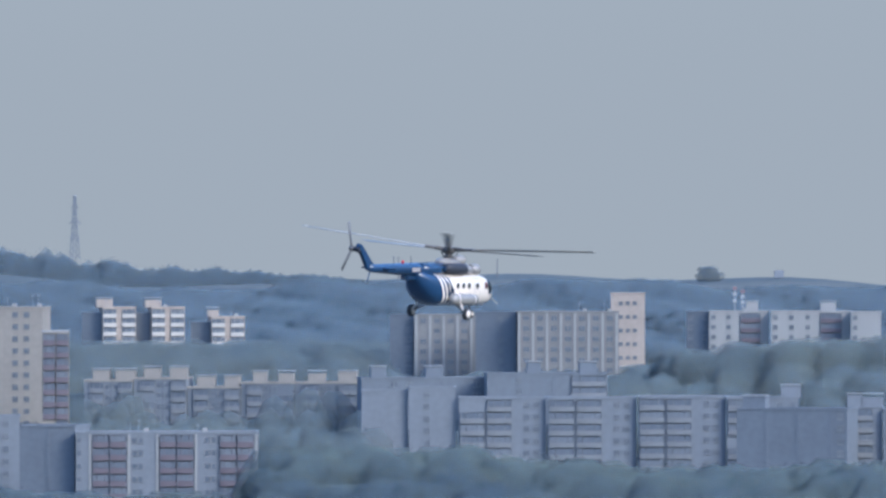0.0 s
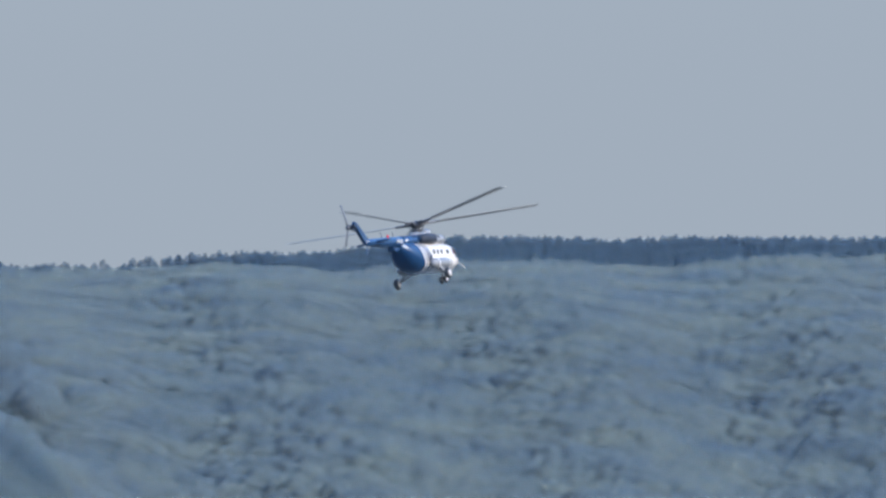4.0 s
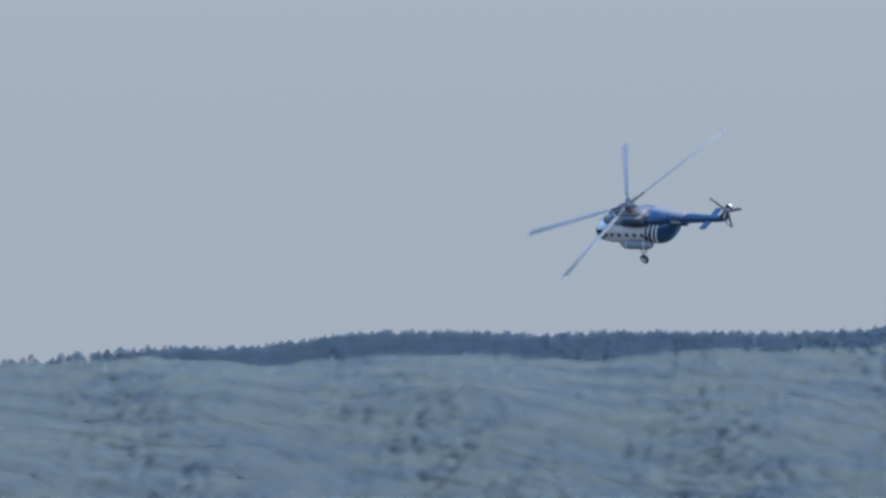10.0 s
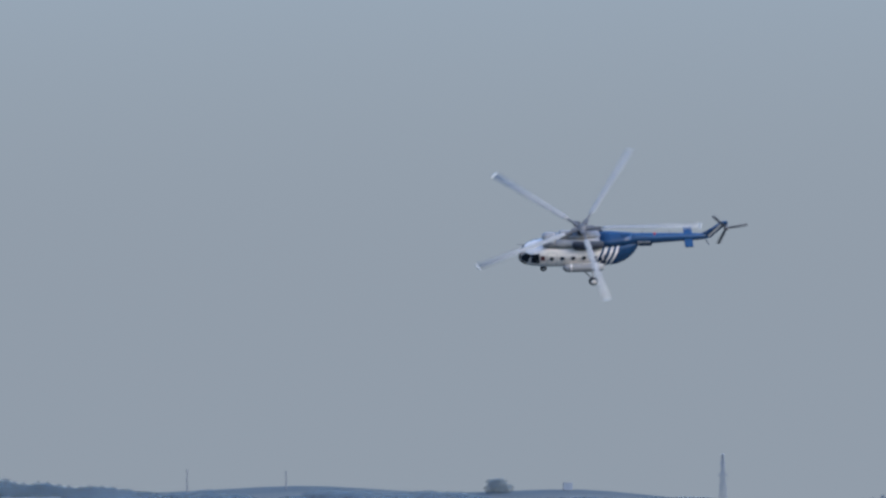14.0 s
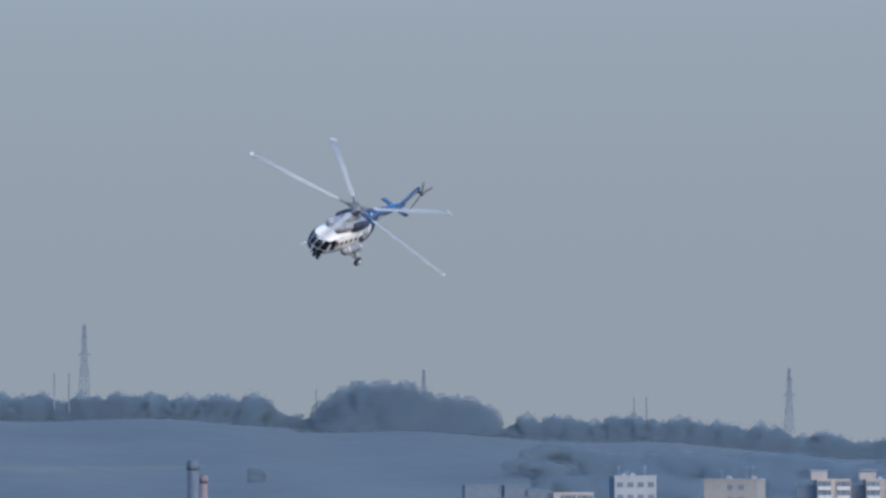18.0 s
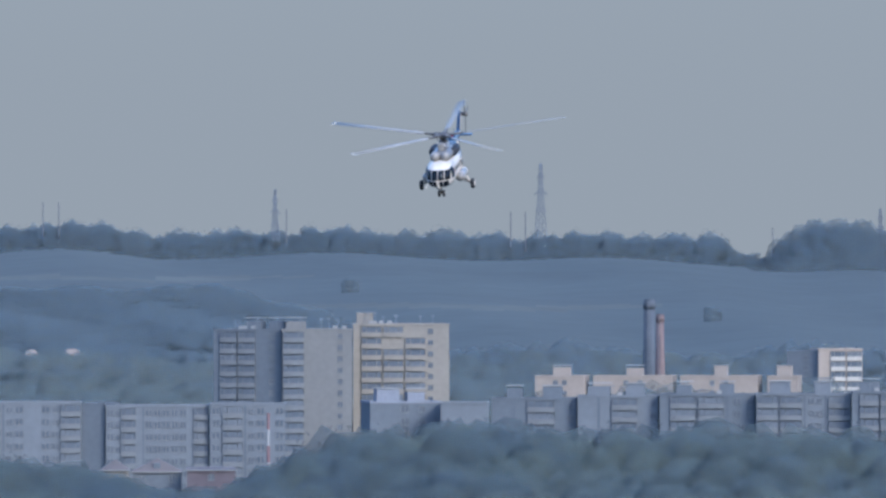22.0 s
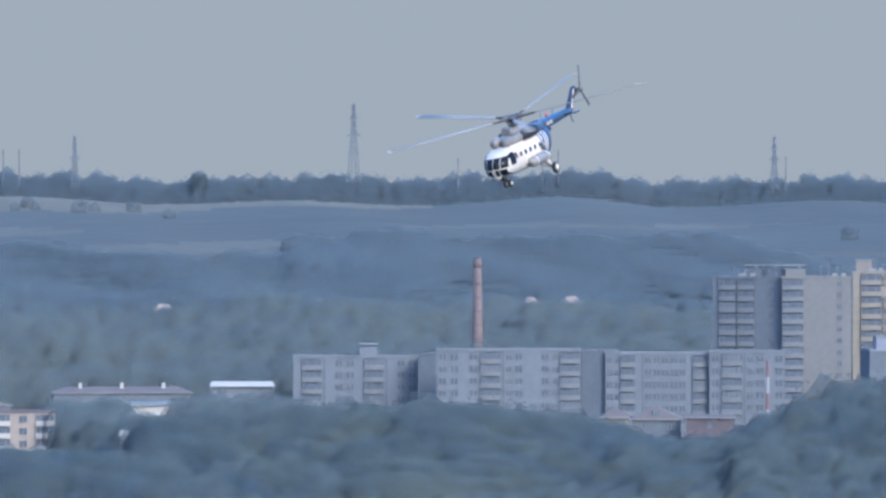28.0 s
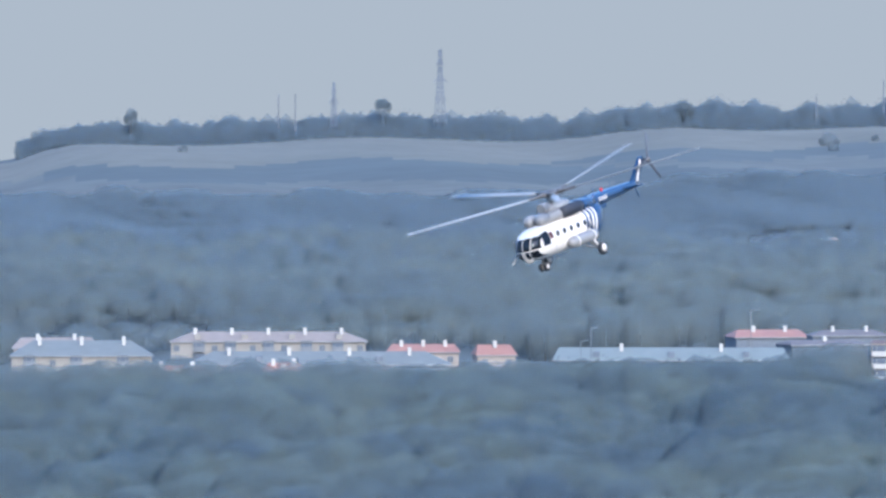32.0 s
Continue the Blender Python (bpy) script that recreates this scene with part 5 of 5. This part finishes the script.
    part("nose_leg", tube(bmesh.new(), (3.35, 0, -3.75), (3.35, 0, -4.4), .08, .07, 10), metal, ob)
    part("nose_axle", tube(bmesh.new(), (3.35, -.22, -4.45), (3.35, .22, -4.45), .05, .05, 8), metal, ob)
    part("landing_light", lathe(bmesh.new(), [(.02, .1), (.12, .06), (.14, 0), (.1, -.1)], 12, Matrix.Translation((5.3, 0, -3.55)) @ Matrix.Rotation(radians(90), 4, "Y")), white, ob)
    # cowling over the engines, gearbox fairing, heater box, boom and fin
    part("engine_cowling", loft(bmesh.new(), [(3.0, 0, -1.45, .3, .2), (2.7, 0, -1.42, .82, .36), (1.6, 0, -1.40, .9, .42), (0, 0, -1.36, .92, .45), (-1.5, 0, -1.32, .9, .46)], 26, .75), grey, ob, "grey engine cowling")
    part("gearbox_fairing", loft(bmesh.new(), [(1.5, 0, -.98, .2, .1), (1.1, 0, -.92, .42, .24), (0.2, 0, -.88, .46, .28), (-.6, 0, -.86, .44, .3), (-1.1, 0, -.86, .40, .27), (-1.6, 0, -.95, .25, .15)], 22, .85), grey, ob)
    part("oil_cooler_intake", lathe(bmesh.new(), [(.22, .42), (.3, .46), (.34, .3), (.36, -.1), (.3, -.5), (.15, -.7)], 18, Matrix.Translation((1.55, 0, -.72)) @ Matrix.Rotation(radians(90), 4, "Y")), grey, ob, "grey round oil cooler intake")
    part("cooler_fan", lathe(bmesh.new(), [(.02, .36), (.21, .34), (.21, .3)], 16, Matrix.Translation((1.55, 0, -.72)) @ Matrix.Rotation(radians(90), 4, "Y")), dark, ob)
    part("swashplate", lathe(bmesh.new(), [(.2, -.06), (.44, -.05), (.46, 0), (.44, .05), (.2, .06)], 20, Matrix.Translation((0, 0, -.46))), metal, ob)
    for i in range(4):
        a = i * 1.571 + .6
        part("gearbox_strut", tube(bmesh.new(), (.42 * math.cos(a), .42 * math.sin(a), -1.0), (.15 * math.cos(a), .15 * math.sin(a), -.2), .045, .04, 6), metal, ob)
    part("rear_cowling", loft(bmesh.new(), [(-1.48, 0, -1.33, .89, .45), (-2.6, 0, -1.38, .85, .46), (-3.6, 0, -1.42, .72, .46), (-4.4, 0, -1.42, .58, .48)], 26, .85), blue, ob, "blue rear cowling")
    part("tail_boom", loft(bmesh.new(), [(-3.4, 0, -1.5, .68, .6), (-4.6, 0, -1.45, .55, .50), (-7.5, 0, -1.42, .42, .40), (-10.6, 0, -1.4, .29, .29), (-11.2, 0, -1.36, .16, .22)], 24), blue, ob, "long blue tail boom")
    part("equipment_box", boxm(-6.2, -5.0, -.3, .3, -2.15, -1.8, bevel=.08), blue, ob)
    bm = bmesh.new()
    prof = [(-10.2, -1.25), (-11.35, -1.55), (-12.3, -.32), (-12.85, .05), (-12.75, .28), (-12.3, .22), (-11.9, -.15), (-11.0, -.95)]
    l = [[bm.verts.new((x, y, z)) for x, z in prof] for y in (-.13, .13)]
    bm.faces.new(l[0])
    bm.faces.new(l[1][::-1])
    for i in range(len(prof)):
        bm.faces.new((l[0][i], l[1][i], l[1][(i + 1) % len(prof)], l[0][(i + 1) % len(prof)]))
    bmesh.ops.bevel(bm, geom=bm.edges[:], offset=.06, segments=2, affect="EDGES")
    bmesh.ops.recalc_face_normals(bm, faces=bm.faces)
    part("tail_fin", bm, blue, ob, "swept blue tail fin")
    bm = boxm(-.85, .85, -.008, .008, -.11, .11, bevel=.006)
    bm.transform(Matrix.Translation((-11.72, .142, -.62)) @ Matrix.Rotation(radians(51), 4, "Y"))
    part("fin_flash", bm, white, ob, "white flash along the fin")
    part("tail_skid", tube(bmesh.new(), (-10.9, 0, -1.6), (-11.2, 0, -2.35), .045, .04, 8), blue, ob)
    part("beacon", lathe(bmesh.new(), [(.1, 0), (.1, .12), (.05, .2)], 12, Matrix.Translation((-6.4, 0, -1.01))), red, ob, "red beacon")
    for x in (-5.2, -7.6):
        part("aerial", tube(bmesh.new(), (x, 0, -1.1), (x - .15, 0, -.55), .03, .015, 6), blue, ob)
    part("pitot_tube", tube(bmesh.new(), (5.1, -.5, -2.2), (5.7, -.55, -2.25), .03, .02, 6), metal, ob)
    part("mast", tube(bmesh.new(), (0, 0, -.6), (0, 0, .1), .2, .16, 14), metal, ob)
    # main rotor, tilted a little forward
    bm = lathe(bmesh.new(), [(.25, -.3), (.42, -.22), (.5, -.08), (.5, .06), (.3, .16), (.12, .3)], 20)
    rotor = part("main_rotor", bm, metal, ob, "five-bladed main rotor")
    tailr = part("tail_rotor", lathe(bmesh.new(), [(.1, -.2), (.2, -.12), (.22, .1), (.1, .2)], 14, Matrix.Rotation(radians(-90), 4, "X")), metal, ob, "three-bladed tail rotor")
    part("tail_gearbox", tube(bmesh.new(), (-12.65, -.1, -.1), (-12.65, .42, -.1), .2, .13, 12), dark, ob)
    for i in range(5):
        m = Matrix.Rotation(2 * math.pi * i / 5, 4, "Z") @ Matrix.Rotation(radians(-3.0), 4, "Y")
        bm = tube(bmesh.new(), (.35, 0, 0), (1.75, 0, 0), .13, .09, 10)
        box(bm, .45, 1.0, -.2, .2, -.08, .12, .04)
        part("blade_arm", bm, metal, rotor, m=m)
        part("pitch_link", tube(bmesh.new(), (.42, .2, -.42), (.75, .22, .02), .03, .03, 6), metal, rotor, m=m)
        part("lag_damper", tube(bmesh.new(), (.4, -.28, .1), (1.0, -.18, .08), .07, .05, 8), metal, rotor, m=m)
        bm = loft(bmesh.new(), [(1.7, 0, 0, .12, .05), (2.2, -.02, 0, .26, .045), (6, -.02, .0, .26, .04), (10.35, -.02, 0, .26, .03)], 14)
        # the leading edge of each blade stands a few degrees higher than the trailing edge
        lift = m @ Matrix.Rotation(radians(-9.0), 4, "X")
        part("rotor_blade", bm, blade, rotor, m=lift)
        part("blade_tip", loft(bmesh.new(), [(10.35, -.02, 0, .262, .032), (10.62, -.02, 0, .25, .024)], 14), blade_tip, rotor, m=lift)
    for i in range(3):
        m = Matrix.Rotation(2 * math.pi * i / 3, 4, "Y")
        bm = loft(bmesh.new(), [(.15, 0, 0, .05, .06), (.45, 0, 0, .04, .13), (1.9, 0, 0, .02, .13)], 12)
        part("tail_blade", bm, tail_grey, tailr, m=m)
    return ob, rotor, tailr


HELI, ROTOR, TAIL_ROTOR = helicopter()


def motions():
    walk(HELI, [
        (0, pose(0.41, 439.40, 71.49, 3.3, 0.5, 61.0)),
        (1, pose(24.33, 458.24, 71.59, 3.8, -0.6, 57.8)),
        (2, pose(49.64, 475.74, 71.83, 1.2, -0.7, 58.8)),
        (3, pose(75.44, 484.91, 72.04, -2.5, -0.4, 55.9)),
        (5.5, pose(129.99, 497.22, 73.34, -31.6, -2.1, 60.9)),
        (6, pose(138.76, 502.80, 73.49, -36.0, -1.4, 66.6)),
        (7, pose(148.87, 505.52, 73.98, -37.9, 3.5, 78.7)),
        (8, pose(155.67, 526.35, 75.88, -40.5, -4.1, 97.5)),
        (9, pose(146.72, 524.64, 78.94, -40.6, -3.2, 108.7)),
        (10, pose(134.15, 537.27, 82.80, -41.4, -1.7, 120.0)),
        (11, pose(114.68, 542.29, 86.03, -40.8, 1.8, 135.5)),
        (12, pose(89.19, 551.56, 88.44, -42.1, 1.3, 149.6)),
        (13, pose(60.58, 553.67, 91.01, -43.2, 0.6, 164.1)),
        (16, pose(-26.53, 558.80, 93.04, -42.3, 5.2, 215.0)),
        (17, pose(-50.73, 556.68, 92.03, -40.0, 6.0, 232.8)),
        (18, pose(-69.72, 549.40, 90.54, -36.1, 9.6, 251.4)),
        (19, pose(-83.52, 544.42, 88.48, -30.3, 9.0, 264.9)),
        (20, pose(-91.75, 538.86, 86.36, -23.2, 8.2, 269.0)),
        (21, pose(-96.11, 532.08, 84.28, -8.4, 10.1, 271.2)),
        (22, pose(-98.75, 528.88, 82.48, 2.0, 10.2, 274.0)),
        (23, pose(-99.32, 515.54, 80.22, 3.0, 9.5, 271.6)),
        (24, pose(-101.20, 507.15, 78.84, 4.2, 7.7, 266.8)),
        (27, pose(-111.04, 466.93, 78.54, 7.9, 8.8, 264.9)),
        (28, pose(-119.33, 462.66, 78.42, 8.7, 11.2, 262.1)),
        (29, pose(-123.36, 434.89, 76.70, 12.2, 10.8, 261.0)),
        (30, pose(-135.65, 429.67, 73.99, 10.7, 11.3, 260.5)),
        (31, pose(-145.84, 410.14, 70.95, 10.3, 9.5, 264.0)),
        (32, pose(-159.45, 393.71, 67.78, 10.3, 10.3, 262.8)),
    ])
    # the main rotor turns clockwise seen from above, a little over three times a second
    marks = [(0, 64), (1, -1109), (2, -2270), (3, -3437), (5.5, -6295), (6, -6880), (7, -8051), (8, -9239), (9, -10410), (10, -11570), (11, -12750), (12, -13930), (13, -15098), (16, -18541), (17, -19696), (18, -20870), (19, -22038), (20, -23192), (21, -24354), (22, -25527), (23, -26686), (24, -27844), (27, -31282), (28, -32442), (29, -33614), (30, -34786), (31, -35957), (32, -37119)]
    tilt = Matrix.Rotation(radians(4.5), 4, "Y")
    turns = [(f / FPS, float(np.interp(f / FPS, [p[0] for p in marks], [p[1] for p in marks]))) for f in range(0, 32 * FPS + 1)]
    walk(ROTOR, [(t, tilt @ Matrix.Rotation(radians(a), 4, "Z")) for t, a in turns])
    walk(TAIL_ROTOR, [(f / FPS, Matrix.Translation((-12.65, .5, -.1)) @ Matrix.Rotation(radians(79.0 * f + 10), 4, "Y")) for f in range(0, 32 * FPS + 1)])


motions()
